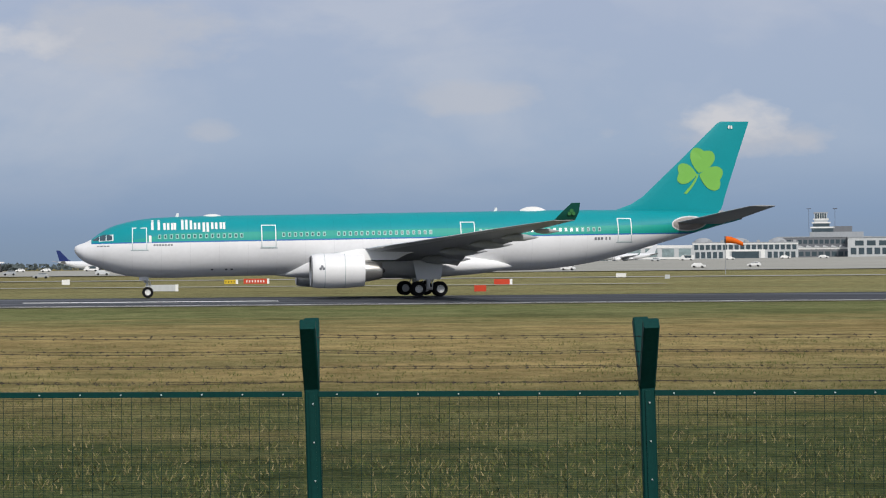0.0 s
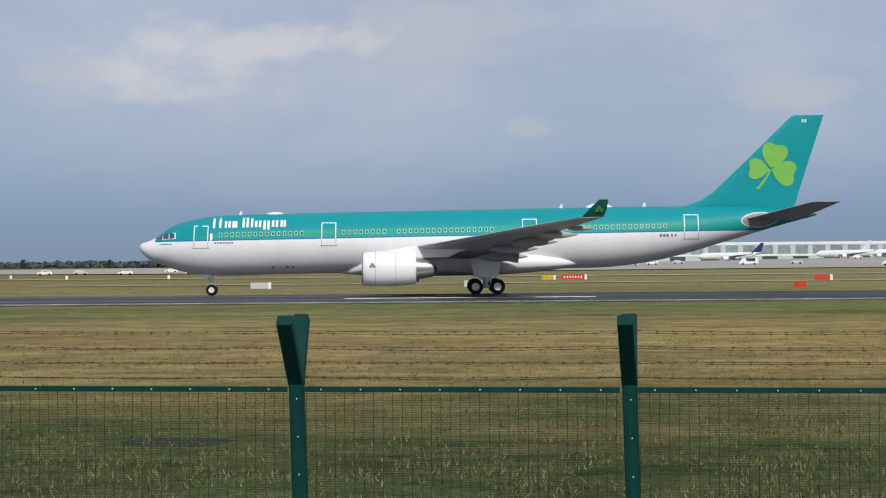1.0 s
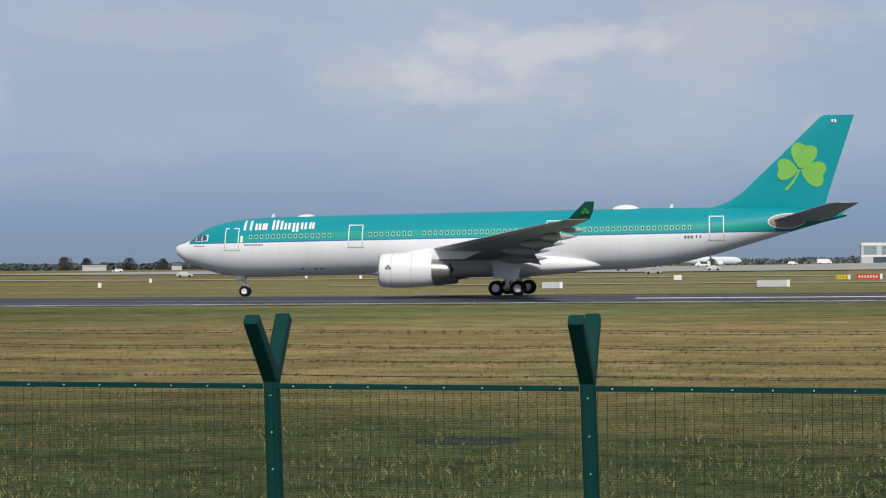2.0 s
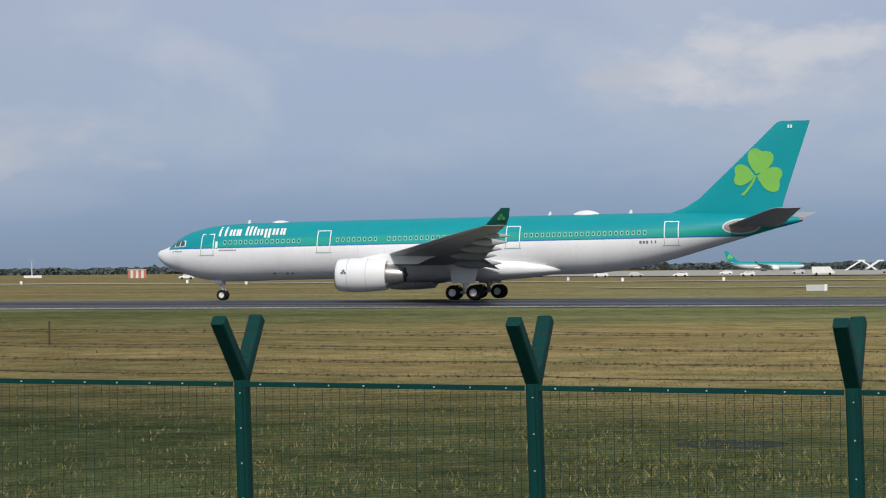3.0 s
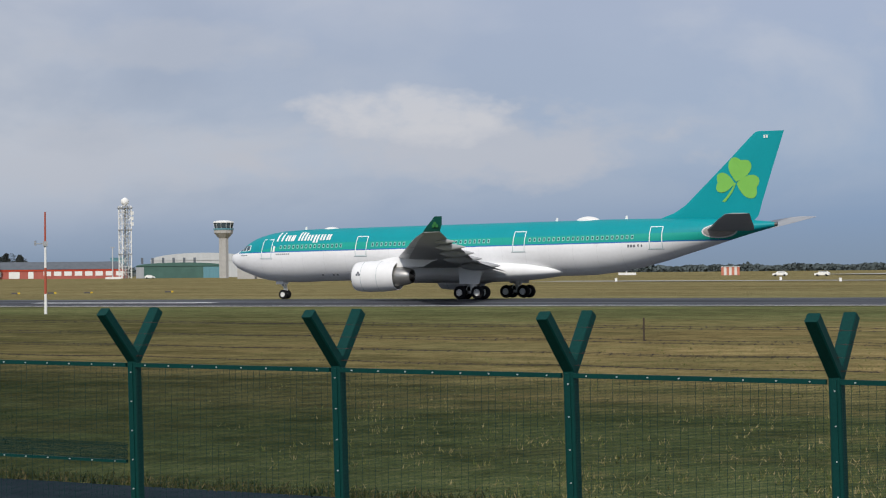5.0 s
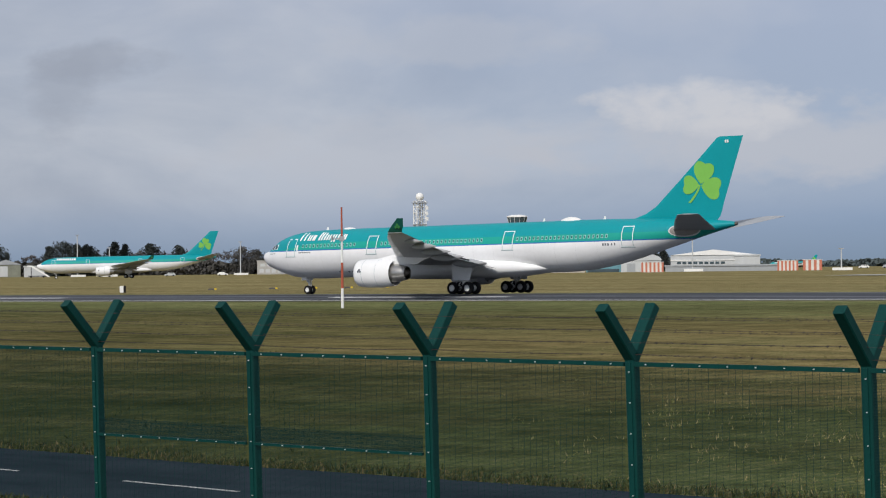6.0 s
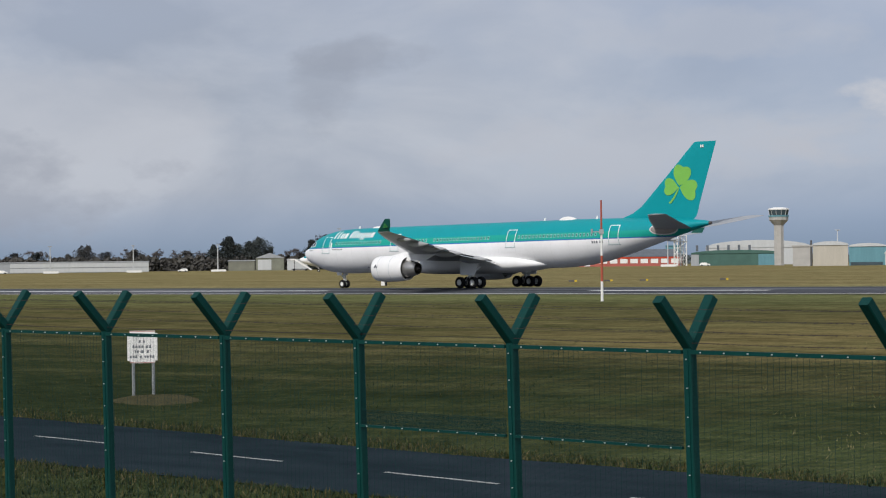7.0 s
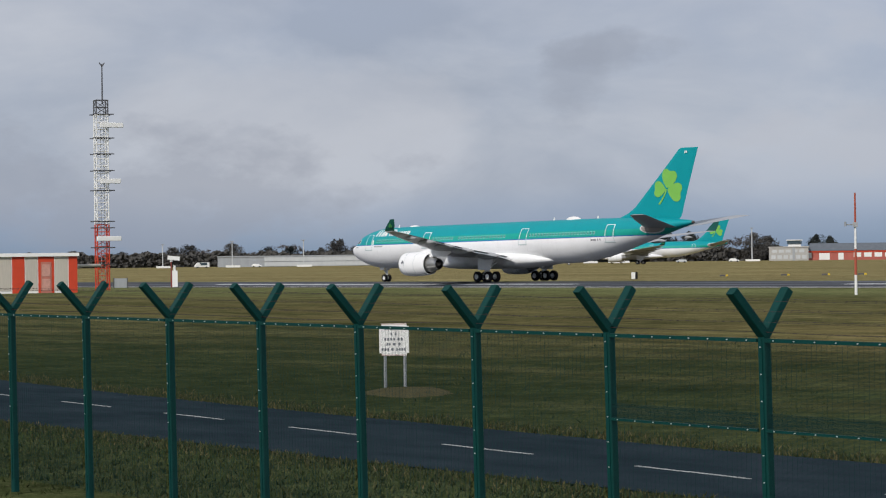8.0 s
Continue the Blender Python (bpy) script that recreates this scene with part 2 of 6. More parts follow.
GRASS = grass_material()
RUNWAY = asphalt_material("runway_asphalt", (0.042, 0.045, 0.053), (0.078, 0.082, 0.091), (0.03, 1.0, 1), 1.0, 0.1)
SHOULDER = asphalt_material("shoulder_concrete", (0.20, 0.19, 0.17), (0.30, 0.29, 0.27), (0.1, 1, 1))
ROAD = asphalt_material("road_asphalt", (0.016, 0.023, 0.031), (0.029, 0.039, 0.050), (0.5, 1, 1), 2.0)
APRON = asphalt_material("apron_concrete", (0.30, 0.30, 0.27), (0.42, 0.41, 0.37), (0.1, 1, 1), 0.2)
LINE = plain("road_paint", (0.76, 0.76, 0.74), 0.8, vary=0.25, scale=2.0)
WORN_LINE = plain("worn_road_paint", (0.36, 0.37, 0.37), 0.85, vary=0.4, scale=5.0)
FENCE_GREEN = plain("fence_coating", (0.003, 0.041, 0.037), 0.55, vary=0.2, scale=4.0, bump=0.05, gloss=0.12)
WIRE_GREEN = plain("wire_coating", (0.012, 0.038, 0.038), 0.8, vary=0.2, scale=6.0)
BARB = plain("barbed_wire_steel", (0.045, 0.038, 0.034), 0.7, 0.2, vary=0.3, scale=8.0)
ZINC = plain("zinc_bolt", (0.60, 0.62, 0.62), 0.5, 0.4)
WHITE = plain("white_paint", (0.78, 0.78, 0.76), 0.45, vary=0.07, scale=0.6)
RED = plain("signal_red_paint", (0.52, 0.055, 0.022), 0.5, vary=0.15, scale=1.2)
BLACK = plain("black_rubber", (0.018, 0.018, 0.019), 0.75, vary=0.3, scale=8.0)
STEEL = plain("galvanised_steel", (0.42, 0.43, 0.44), 0.45, 0.6, vary=0.15, scale=2.0)
DARK_STEEL = plain("dark_steel", (0.10, 0.10, 0.105), 0.5, 0.4, vary=0.2, scale=2.0)


# ---- building helpers ----
def mesh_from(bm, name, material, smooth=False):
    me = bpy.data.meshes.new(name)
    bm.normal_update()
    bm.to_mesh(me)
    bm.free()
    for mt in material if isinstance(material, (list, tuple)) else [material]:
        me.materials.append(mt)
    if smooth:
        for p in me.polygons:
            p.use_smooth = True
        me.set_sharp_from_angle(angle=radians(40))
    return me


def part(name, bm, material, parent=None, label="", smooth=False):
    ob = new(name, mesh_from(bm, name, material, smooth))
    ob.parent = parent
    return tagged(ob, label)


def thing(name, label, category, group="", kind=""):
    return tagged(new(name), label, category, group, kind)


def box(bm, x0, x1, y0, y1, z0, z1, m=None, index=0):
    vs = [bm.verts.new((x, y, z)) for x in (x0, x1) for y in (y0, y1) for z in (z0, z1)]
    if m is not None:
        for v in vs:
            v.co = m @ v.co
    for q in ((0, 1, 3, 2), (4, 6, 7, 5), (0, 4, 5, 1), (2, 3, 7, 6), (0, 2, 6, 4), (1, 5, 7, 3)):
        bm.faces.new([vs[i] for i in q]).material_index = index
    return vs


def tube(bm, a, b, r0, r1=None, sides=8, caps=True, index=0):
    a, b = Vector(a), Vector(b)
    r1 = r0 if r1 is None else r1
    way = (b - a).normalized()
    side = way.orthogonal().normalized()
    up = way.cross(side)
    rings = []
    for p, r in ((a, r0), (b, r1)):
        rings.append([bm.verts.new(p + (side * math.cos(q) + up * math.sin(q)) * r) for q in (2 * math.pi * i / sides for i in range(sides))])
    for i in range(sides):
        j = (i + 1) % sides
        bm.faces.new((rings[0][i], rings[0][j], rings[1][j], rings[1][i])).material_index = index
    if caps:
        bm.faces.new(rings[0][::-1]).material_index = index
        bm.faces.new(rings[1]).material_index = index


def loft(bm, rings, close_ends=True, index=0):
    """Rings of equal length, each a list of points, skinned one to the next."""
    rows = [[bm.verts.new(p) for p in ring] for ring in rings]
    k = len(rows[0])
    for a, b in zip(rows, rows[1:]):
        for i in range(k):
            j = (i + 1) % k
            bm.faces.new((a[i], a[j], b[j], b[i])).material_index = index
    if close_ends:
        bm.faces.new(rows[0][::-1]).material_index = index
        bm.faces.new(rows[-1]).material_index = index
    return rows


def smoothstep(a, b, x):
    t = min(1, max(0, (x - a) / (b - a)))
    return t * t * (3 - 2 * t)


# ---- ground, runway and perimeter road ----
RUNWAY_TURN, RUNWAY_AWAY = 6.545, 223.19
TURN = Matrix.Rotation(radians(RUNWAY_TURN), 4, "Z")
LANE = Matrix.Translation((0, RUNWAY_AWAY, 0)) @ TURN  # x along the runway, y across, away from the camera


def ground_height(x, y):
    v = (Vector((x, y, 0)) - Vector((0, RUNWAY_AWAY, 0))).dot(TURN.to_3x3() @ Vector((0, 1, 0)))
    if v > -23:
        if v < 23:
            return -0.35 * abs(v) / 23 - 0.06
        return -0.41 - 0.25 * smoothstep(23, 60, v) + 0.25 * smoothstep(60, 200, v) + 1.0 * smoothstep(150, 450, v) * smoothstep(-100, -400, x) + 5.6 * smoothstep(-300, 300, x) * smoothstep(450, 1250, y)
    near = -0.80 + 0.39 * smoothstep(38, 185, v + RUNWAY_AWAY)
    return near


def build_ground():
    bm = bmesh.new()
    vs_ = [-4000, -1500, -600, -300, -215] + [-205 + 6 * i for i in range(30)] + [-23.0, -11.5, 0, 11.5, 23, 30, 40, 60, 90, 130, 200, 300, 400, 500, 600, 700, 800, 900, 1000, 1200, 1600, 2600, 3900]
    us = [-4000, -2500, -1500, -1000, -700] + [-600 + 20 * i for i in range(41)] + [300, 500, 1000, 2000, 4000]
    grid = []
    for v in vs_:
        row = []
        for u in us:
            p = LANE @ Vector((u, v, 0))
            row.append(bm.verts.new((p.x, p.y, ground_height(p.x, p.y))))
        grid.append(row)
    for a, b in zip(grid, grid[1:]):
        for i in range(len(us) - 1):
            bm.faces.new((a[i], a[i + 1], b[i + 1], b[i]))
    return tagged(part("ground", bm, GRASS, smooth=True), "rough winter grass field, green and straw coloured, mown in streaks, shade painted in at the left", "ground", kind="structure")


build_ground()


def lane_strip(name, u0, u1, v0, v1, lift, material, label, category, parent=None, steps=40):
    """A strip along the runway that follows its crown."""
    bm = bmesh.new()
    cuts = sorted({v0, v1, *[c for c in (-23.0, -11.5, 0.0, 11.5, 23.0) if v0 < c < v1]})
    rows = []
    for k in range(steps + 1):
        u = u0 + (u1 - u0) * k / steps
        row = []
        for v in cuts:
            p = LANE @ Vector((u, v, 0))
            row.append(bm.verts.new((p.x, p.y, ground_height(p.x, p.y) + lift)))
        rows.append(row)
    for a, b in zip(rows, rows[1:]):
        for i in range(len(cuts) - 1):
            bm.faces.new((a[i], b[i], b[i + 1], a[i + 1]))
    ob = part(name, bm, material, parent, smooth=True)
    if parent is None:
        tagged(ob, label, category, kind="structure")
    else:
        tagged(ob, label)
    return ob


runway = lane_strip("runway", -1500, 900, -22.6, 22.6, 0.06, RUNWAY, "dark asphalt runway with worn tyre marks and white stripes", "runway", steps=60)
lane_strip("edge_line", -1500, 900, -23.6, -22.7, 0.075, LINE, "white edge line", "", runway)
lane_strip("edge_line", -1500, 900, 21.2, 22.1, 0.075, LINE, "white edge line", "", runway)
for u0, u1 in ((-34.5, -12.5), (-184, -161), (-294, -224), (60, 82), (130, 152)):
    lane_strip("stripe", u0, u1, -13.6, -11.8, 0.078, LINE, "", "", runway, steps=4)
lane_strip("runway_shoulder", -1500, 900, -26.5, -23.6, 0.05, SHOULDER, "pale narrow concrete shoulder beside the runway", "shoulder", steps=60)


def road_near(x):
    return 25.3 - 0.025 * min(0, x + 38) + 0.00024 * max(0, -x - 45) ** 2


def road_far(x):
    return 31.7 - 0.060 * min(0, x + 34) + 0.0014 * max(0, -x - 45) ** 2


def build_road():
    bm = bmesh.new()
    left, right = [], []
    for k in range(31):
        x = -140 + 200 * k / 30
        left.append(bm.verts.new((x, road_near(x), -0.765)))
        right.append(bm.verts.new((x, road_far(x), -0.765)))
    for i in range(30):
        bm.faces.new((left[i], left[i + 1], right[i + 1], right[i]))
    road = tagged(part("road", bm, ROAD), "dark blue-grey asphalt perimeter road with a dashed centre line", "road", kind="structure")
    for k in range(-9, 9):
        x = -29.0 + 6.5 * k
        y = 28.0 - 0.085 * (x + 29)
        bm = bmesh.new()
        m = Matrix.Translation((x, y, 0)) @ Matrix.Rotation(radians(-4.9), 4, "Z")
        box(bm, -3.2, 0, -0.04, 0.04, -0.765, -0.757, m)
        part("centre_dash", bm, WORN_LINE, road)


build_road()


# ---- the perimeter fence ----
FENCE_AWAY, BAY = 17.79, 2.5


def post_x(k):
    return -0.70 - BAY * k + (0.12 if k in (11, 12) else 0.05 if k == 13 else 0.0)


def fence_lift(k):
    return 0.0099 * k


def build_fence():
    fence = thing("security_fence", "dark green coated weld-mesh security fence with forked posts and barbed wire", "fence")
    first, last = -5, 22
    body = bmesh.new()
    w, d = 0.055, 0.05
    loft(body, [[(-w + c, -d, z), (w - c, -d, z), (w, -d + c, z), (w, d - c, z), (w - c, d, z), (-w + c, d, z), (-w, d - c, z), (-w, -d + c, z)] for c in (0.012,) for z in (-0.9, 2.12)])
    body_mesh = mesh_from(body, "post", FENCE_GREEN)
    arm_meshes = []
    for s in (-1, 1):
        bm = bmesh.new()
        a, b = Vector((0, s * 0.005, 2.06)), Vector((0, 0.350 if s > 0 else -0.440, 2.53))
        way = (b - a).normalized()
        out = Vector((0, way.z, -way.y)) * 0.05
        rings = []
        for p in (a, b):
            rings.append([p + out * q + Vector((x, 0, 0)) for x, q in ((-0.048, -1), (0.048, -1), (0.058, -0.8), (0.058, 0.8), (0.048, 1), (-0.048, 1), (-0.058, 0.8), (-0.058, -0.8))])
        loft(bm, rings)
        arm_meshes.append(mesh_from(bm, "arm", FENCE_GREEN))
    bm = bmesh.new()
    tube(bm, (0, -0.046, 0), (0, -0.062, 0), 0.006, sides=6)
    bolt_mesh = mesh_from(bm, "bolt", ZINC)
    # clamp bars that hold the mesh on each post
    bm = bmesh.new()
    box(bm, -0.022, 0.022, -0.060, -0.048, -0.7, 2.02)
    bar_mesh = mesh_from(bm, "clamp_bar", FENCE_GREEN)
    for k in range(first, last + 1):
        p = new("post", body_mesh)
        p.parent = fence
        p.matrix_basis = pose(post_x(k) + 0.060, FENCE_AWAY, fence_lift(k), 0, -1.5 + random.uniform(-0.15, 0.15), random.uniform(-1.5, 1.5))
        for me in (*arm_meshes, bar_mesh):
            o = new(me.name, me)
            o.parent = p
        for j in range(6):
            o = new("bolt", bolt_mesh)
            o.parent = p
            o.location = (0.008, -0.012, 1.93 - 0.285 * j)
    # mesh panels: close horizontal wires, wider upright ones
    strong = {6, 7}
    for k in range(first, last):
        x1, x0 = post_x(k) - 0.05, post_x(k + 1) + 0.05
        z_a, z_b = fence_lift(k), fence_lift(k + 1)
        bm = bmesh.new()
        y = FENCE_AWAY - 0.045

        def wire(ax, az, bx, bz, r):
            sx, sz = (0, r) if abs(bx - ax) > abs(bz - az) else (r, 0)
            q = [bm.verts.new((ax - sx, y, az - sz)), bm.verts.new((bx - sx, y, bz - sz)), bm.verts.new((bx, y - r, bz)), bm.verts.new((ax, y - r, az)), bm.verts.new((bx + sx, y, bz + sz)), bm.verts.new((ax + sx, y, az + sz))]
            bm.faces.new((q[0], q[1], q[2], q[3]))
            bm.faces.new((q[3], q[2], q[4], q[5]))

        for j in range(208):
            z = -0.66 + 0.0127 * j
            wire(x0, z + z_b, x1, z + z_a, 0.0011)
        for j in range(33):
            x = x0 + (x1 - x0) * (j + 0.5) / 33
            zz = z_b + (z_a - z_b) * (j + 0.5) / 33
            wire(x, -0.68 + zz, x, 2.0 + zz, 0.0018)
        part("mesh_panel", bm, WIRE_GREEN, fence)
        if k in strong:  # an overlapping strip of mesh above the lower rail
            bm = bmesh.new()
            y = FENCE_AWAY - 0.035
            for j in range(24):
                z = 1.06 + 0.0075 * j
                wire(x0, z + z_b, x1, z + z_a, 0.0021)
            part("mesh_overlap", bm, WIRE_GREEN, fence)
        for z, seen in ((2.0, True), (1.05, k in strong)):
            if not seen:
                continue
            bm = bmesh.new()
            hz = 0.021 if z > 1.5 else 0.014
            quad = [[(x, FENCE_AWAY + b, z + zz + c) for b, c in ((-0.052, -hz), (-0.02, -hz), (-0.02, hz), (-0.052, hz))] for x, zz in ((x0 + 0.01, z_b), (x1 - 0.01, z_a))]
            loft(bm, quad)
            rail = part("top_rail" if z > 1.5 else "lower_rail", bm, FENCE_GREEN, fence)
            for j in range(8):
                o = new("bolt", bolt_mesh)
                o.parent = rail
                q = (j + 0.5) / 8
                o.location = (x0 + (x1 - x0) * q, FENCE_AWAY - 0.004, z + z_b + (z_a - z_b) * q)
    # four barbed strands on each arm
    for s in (-1, 1):
        for j in range(4):
            q = (0.065, 0.30, 0.54, 0.78)[j]
            bm = bmesh.new()
            yy, z = FENCE_AWAY + s * (0.005 + 0.367 * q), 2.06 + 0.475 * q
            for k in range(first, last):
                xa, xb = post_x(k), post_x(k + 1)
                sag = random.uniform(0.004, 0.02)
                pts = [(xa + (xb - xa) * i / 6, yy, z + fence_lift(k) + 0.0099 * i / 6 - sag * (1 - ((i - 3) / 3) ** 2)) for i in range(7)]
                for a, b in zip(pts, pts[1:]):
                    tube(bm, a, b, 0.0024, sides=4, caps=False)
                for i in range(18):
                    f = (i + random.uniform(0.3, 0.7)) / 18
                    x, zc = xa + (xb - xa) * f, z + fence_lift(k) + 0.0099 * f - sag * (1 - (2 * f - 1) ** 2)
                    tilt = random.uniform(-0.008, 0.008)
                    tube(bm, (x - tilt, yy - 0.006, zc - 0.009), (x + tilt, yy + 0.006, zc + 0.009), 0.0025, sides=3, caps=False)
                    tube(bm, (x - 0.014, yy, zc), (x + 0.014, yy, zc + tilt * 0.3), 0.0042, sides=4, caps=False)
            part("barbed_strand", bm, BARB, fence)
    return fence


build_fence()


# ---- airliners ----
def axis_height(a):
    return 4.58 + 0.0124 * a


#          aft,   top,  bottom, half width
SECTIONS = [(0.0, 4.49, 4.45, 0.02), (0.08, 4.75, 4.19, 0.26), (0.3, 4.91, 3.87, 0.55), (0.95, 5.11, 3.34, 1.05), (1.6, 5.44, 3.04, 1.45),
            (2.35, 6.01, 2.79, 1.80), (3.0, 6.39, 2.54, 2.05), (3.7, 6.69, 2.32, 2.26), (4.8, 6.99, 2.06, 2.50), (5.8, 7.19, 1.94, 2.65), (7.0, 7.34, 1.86, 2.75), (9.0, 7.45, 1.83, 2.81)]
for a_ in range(12, 43, 3):
    SECTIONS.append((float(a_), axis_height(a_) + 2.80, axis_height(a_) - 2.80, 2.82))
SECTIONS += [(43.5, 7.93, 2.36, 2.81), (46.0, 7.94, 2.62, 2.77), (48.5, 7.94, 3.05, 2.66), (51.2, 7.93, 3.72, 2.43), (53.5, 7.90, 4.40, 2.15),
             (56.0, 7.84, 5.12, 1.74), (58.5, 7.74, 5.86, 1.28), (60.5, 7.60, 6.42, 0.86), (62.0, 7.46, 6.80, 0.48), (62.5, 7.36, 6.93, 0.28)]


def body_at(a):
    for p, q in zip(SECTIONS, SECTIONS[1:]):
        if p[0] <= a <= q[0]:
            f = (a - p[0]) / (q[0] - p[0])
            return [p[i] + (q[i] - p[i]) * f for i in (1, 2, 3)]
    return SECTIONS[-1][1:]


def skin(a, z, lift=0.0, side=-1):
    """A point of the body's side at the height z, that far aft."""
    top, bottom, half = body_at(a)
    c, r = (top + bottom) / 2, (top - bottom) / 2
    s = math.sqrt(max(0.0, 1 - min(1, abs(z - c) / r) ** 2))
    return Vector((a, side * (half * s + lift), z))


def skin_patch(bm, corners, lift, steps=(2, 6), side=-1):
    """A patch that hugs the body: corners (aft0, aft1, low0, high0, low1, high1)."""
    a0, a1, l0, h0, l1, h1 = corners
    grid = []
    for i in range(steps[0] + 1):
        f = i / steps[0]
        grid.append([bm.verts.new(skin(a0 + (a1 - a0) * f, (l0 + (l1 - l0) * f) * (1 - j / steps[1]) + (h0 + (h1 - h0) * f) * j / steps[1], lift, side)) for j in range(steps[1] + 1)])
    for p, q in zip(grid, grid[1:]):
        for j in range(steps[1]):
            bm.faces.new((p[j], q[j], q[j + 1], p[j + 1]) if side < 0 else (p[j], p[j + 1], q[j + 1], q[j]))


def oval_patch(bm, a, z, wide, tall, lift, side):
    """An oval that hugs the body."""
    rings = []
    for f in (0.4, 0.75, 1.0):
        rings.append([bm.verts.new(skin(a + math.cos(q) * wide * f, z + 0.04 * math.cos(q) * wide * f + math.sin(q) * tall * f, lift, side)) for q in (2 * math.pi * i / 28 for i in range(28))])
    bm.faces.new(rings[0])
    for p, q in zip(rings, rings[1:]):
        for i in range(28):
            bm.faces.new((p[i], p[(i + 1) % 28], q[(i + 1) % 28], q[i]))


def livery(name, upper, band, lower, stripe):
    """Body paint split along the cheat line, glossy, with faint panel joints."""
    m, n, l, b = nodes_of(name)
    co, sp = n.new("ShaderNodeTexCoord"), n.new("ShaderNodeSeparateXYZ")
    l.new(co.outputs["Object"], sp.inputs[0])
    line = maths(n, l, "SUBTRACT", sp.outputs["Z"], maths(n, l, "ADD", maths(n, l, "MULTIPLY", sp.outputs["X"], 0.0122), 5.01))
    soil = noise_node(n, l, co.outputs["Object"], 0.35, 6)
    fine = noise_node(n, l, co.outputs["Object"], 3.0, 5)
    nose = ranged(n, l, sp.outputs["X"], 1.55, 1.60)
    paint = blend_chain(n, l, lower, [
        (maths(n, l, "MULTIPLY", maths(n, l, "GREATER_THAN", line, -0.06), nose), stripe),
        (maths(n, l, "MULTIPLY", maths(n, l, "GREATER_THAN", line, 0.06), nose), band),
        (maths(n, l, "MULTIPLY", ranged(n, l, maths(n, l, "ADD", line, maths(n, l, "MULTIPLY", ranged(n, l, sp.outputs["X"], 9, 4), 0.8)), 0.78, 0.86), nose), upper),
    ])
    dirt = maths(n, l, "ADD", maths(n, l, "MULTIPLY", soil, 0.10), maths(n, l, "MULTIPLY", fine, 0.06))
    shade = n.new("ShaderNodeVectorMath")
    shade.operation = "SCALE"
    l.new(paint, shade.inputs[0])
    l.new(ranged(n, l, dirt, 0.05, 0.12, 1.04, 0.92), shade.inputs["Scale"])
    # ring joints every 2.6 m
    frac = maths(n, l, "FRACT", maths(n, l, "DIVIDE", sp.outputs["X"], 2.63), 0)
    joint = maths(n, l, "LESS_THAN", frac, 0.008)
    final = n.new("ShaderNodeMix")
    final.data_type, final.blend_type = "RGBA", "MULTIPLY"
    l.new(maths(n, l, "MULTIPLY", joint, 0.22), final.inputs[0])
    l.new(shade.outputs[0], final.inputs[6])
    final.inputs[7].default_value = (0.3, 0.3, 0.3, 1)
    l.new(final.outputs[2], b.inputs["Base Color"])
    b.inputs["Roughness"].default_value = 0.5
    b.inputs["Specular IOR Level"].default_value = 0.25
    return m


TEAL = plain("teal_paint", (0.002, 0.275, 0.312), 0.5, vary=0.05, scale=0.5, gloss=0.2)
TEAL_LIVERY = livery("teal_and_white_body_paint", (0.002, 0.275, 0.312), (0.010, 0.325, 0.265), (0.81, 0.815, 0.825), (0.03, 0.16, 0.42))
WING_GREY = plain("wing_grey_paint", (0.34, 0.35, 0.365), 0.42, vary=0.10, scale=0.6, stretch=(0.4, 2, 1))
SLAT = plain("slat_metal", (0.62, 0.63, 0.65), 0.35, 0.5, vary=0.08, scale=1.0)
SEAL_RIM = plain("seal_rim_paint", (0.58, 0.60, 0.60), 0.5, vary=0.1, scale=2.0)
SEAL_GREY = plain("seal_plate_grey", (0.27, 0.25, 0.235), 0.5, vary=0.15, scale=2.0)
NACELLE = plain("nacelle_white_paint", (0.80, 0.805, 0.81), 0.45, vary=0.05, scale=1.0)
BARE = plain("bare_metal", (0.46, 0.45, 0.43), 0.33, 0.85, vary=0.2, scale=1.5)
HOT = plain("heat_stained_metal", (0.16, 0.14, 0.125), 0.45, 0.8, vary=0.3, scale=2.0)
EMBLEM_GREEN = plain("emblem_green_paint", (0.03, 0.16, 0.045), 0.45, vary=0.05)
LEAF_GREEN = plain("leaf_green_paint", (0.19, 0.47, 0.085), 0.4, vary=0.05, scale=0.8)
TAIL_GREEN = plain("dark_green_paint", (0.006, 0.075, 0.060), 0.35, vary=0.08, scale=0.8)
OUTLINE = plain("pale_outline_paint", (0.72, 0.80, 0.80), 0.4, vary=0.04)
SEAM = plain("door_seam_paint", (0.34, 0.42, 0.44), 0.5)
GREY_MARK = plain("grey_marking_paint", (0.16, 0.17, 0.19), 0.5)
CABIN_PANE = plain("cabin_window_pane", (0.03, 0.10, 0.11), 0.15, vary=0.2, scale=5.0)
PANE = plain("cockpit_window_pane", (0.05, 0.085, 0.11), 0.08, vary=0.1, scale=5.0, coat=0.5)
RIM_WHITE = plain("window_surround", (0.25, 0.55, 0.51), 0.5, vary=0.05)


def airfoil(a0, chord, y, z, thick, twist=0.0, upright=False, count=9):
    """A closed section: rounded nose, thin tail."""
    pts = []
    for k in range(count):
        f = (1 - math.cos(math.pi * k / (count - 1))) / 2
        t = thick * chord * (1.48 * math.sqrt(f) - 0.63 * f - 1.76 * f ** 2 + 1.42 * f ** 3 - 0.51 * f ** 4) + 0.01
        pts.append((f, t))
    ring = [(a0 + f * chord, t - f * chord * twist) for f, t in pts] + [(a0 + f * chord, -t * 0.8 - f * chord * twist) for f, t in pts[::-1]]
    return [Vector((a, y + h, z)) if upright else Vector((a, y, z + h)) for a, h in ring]


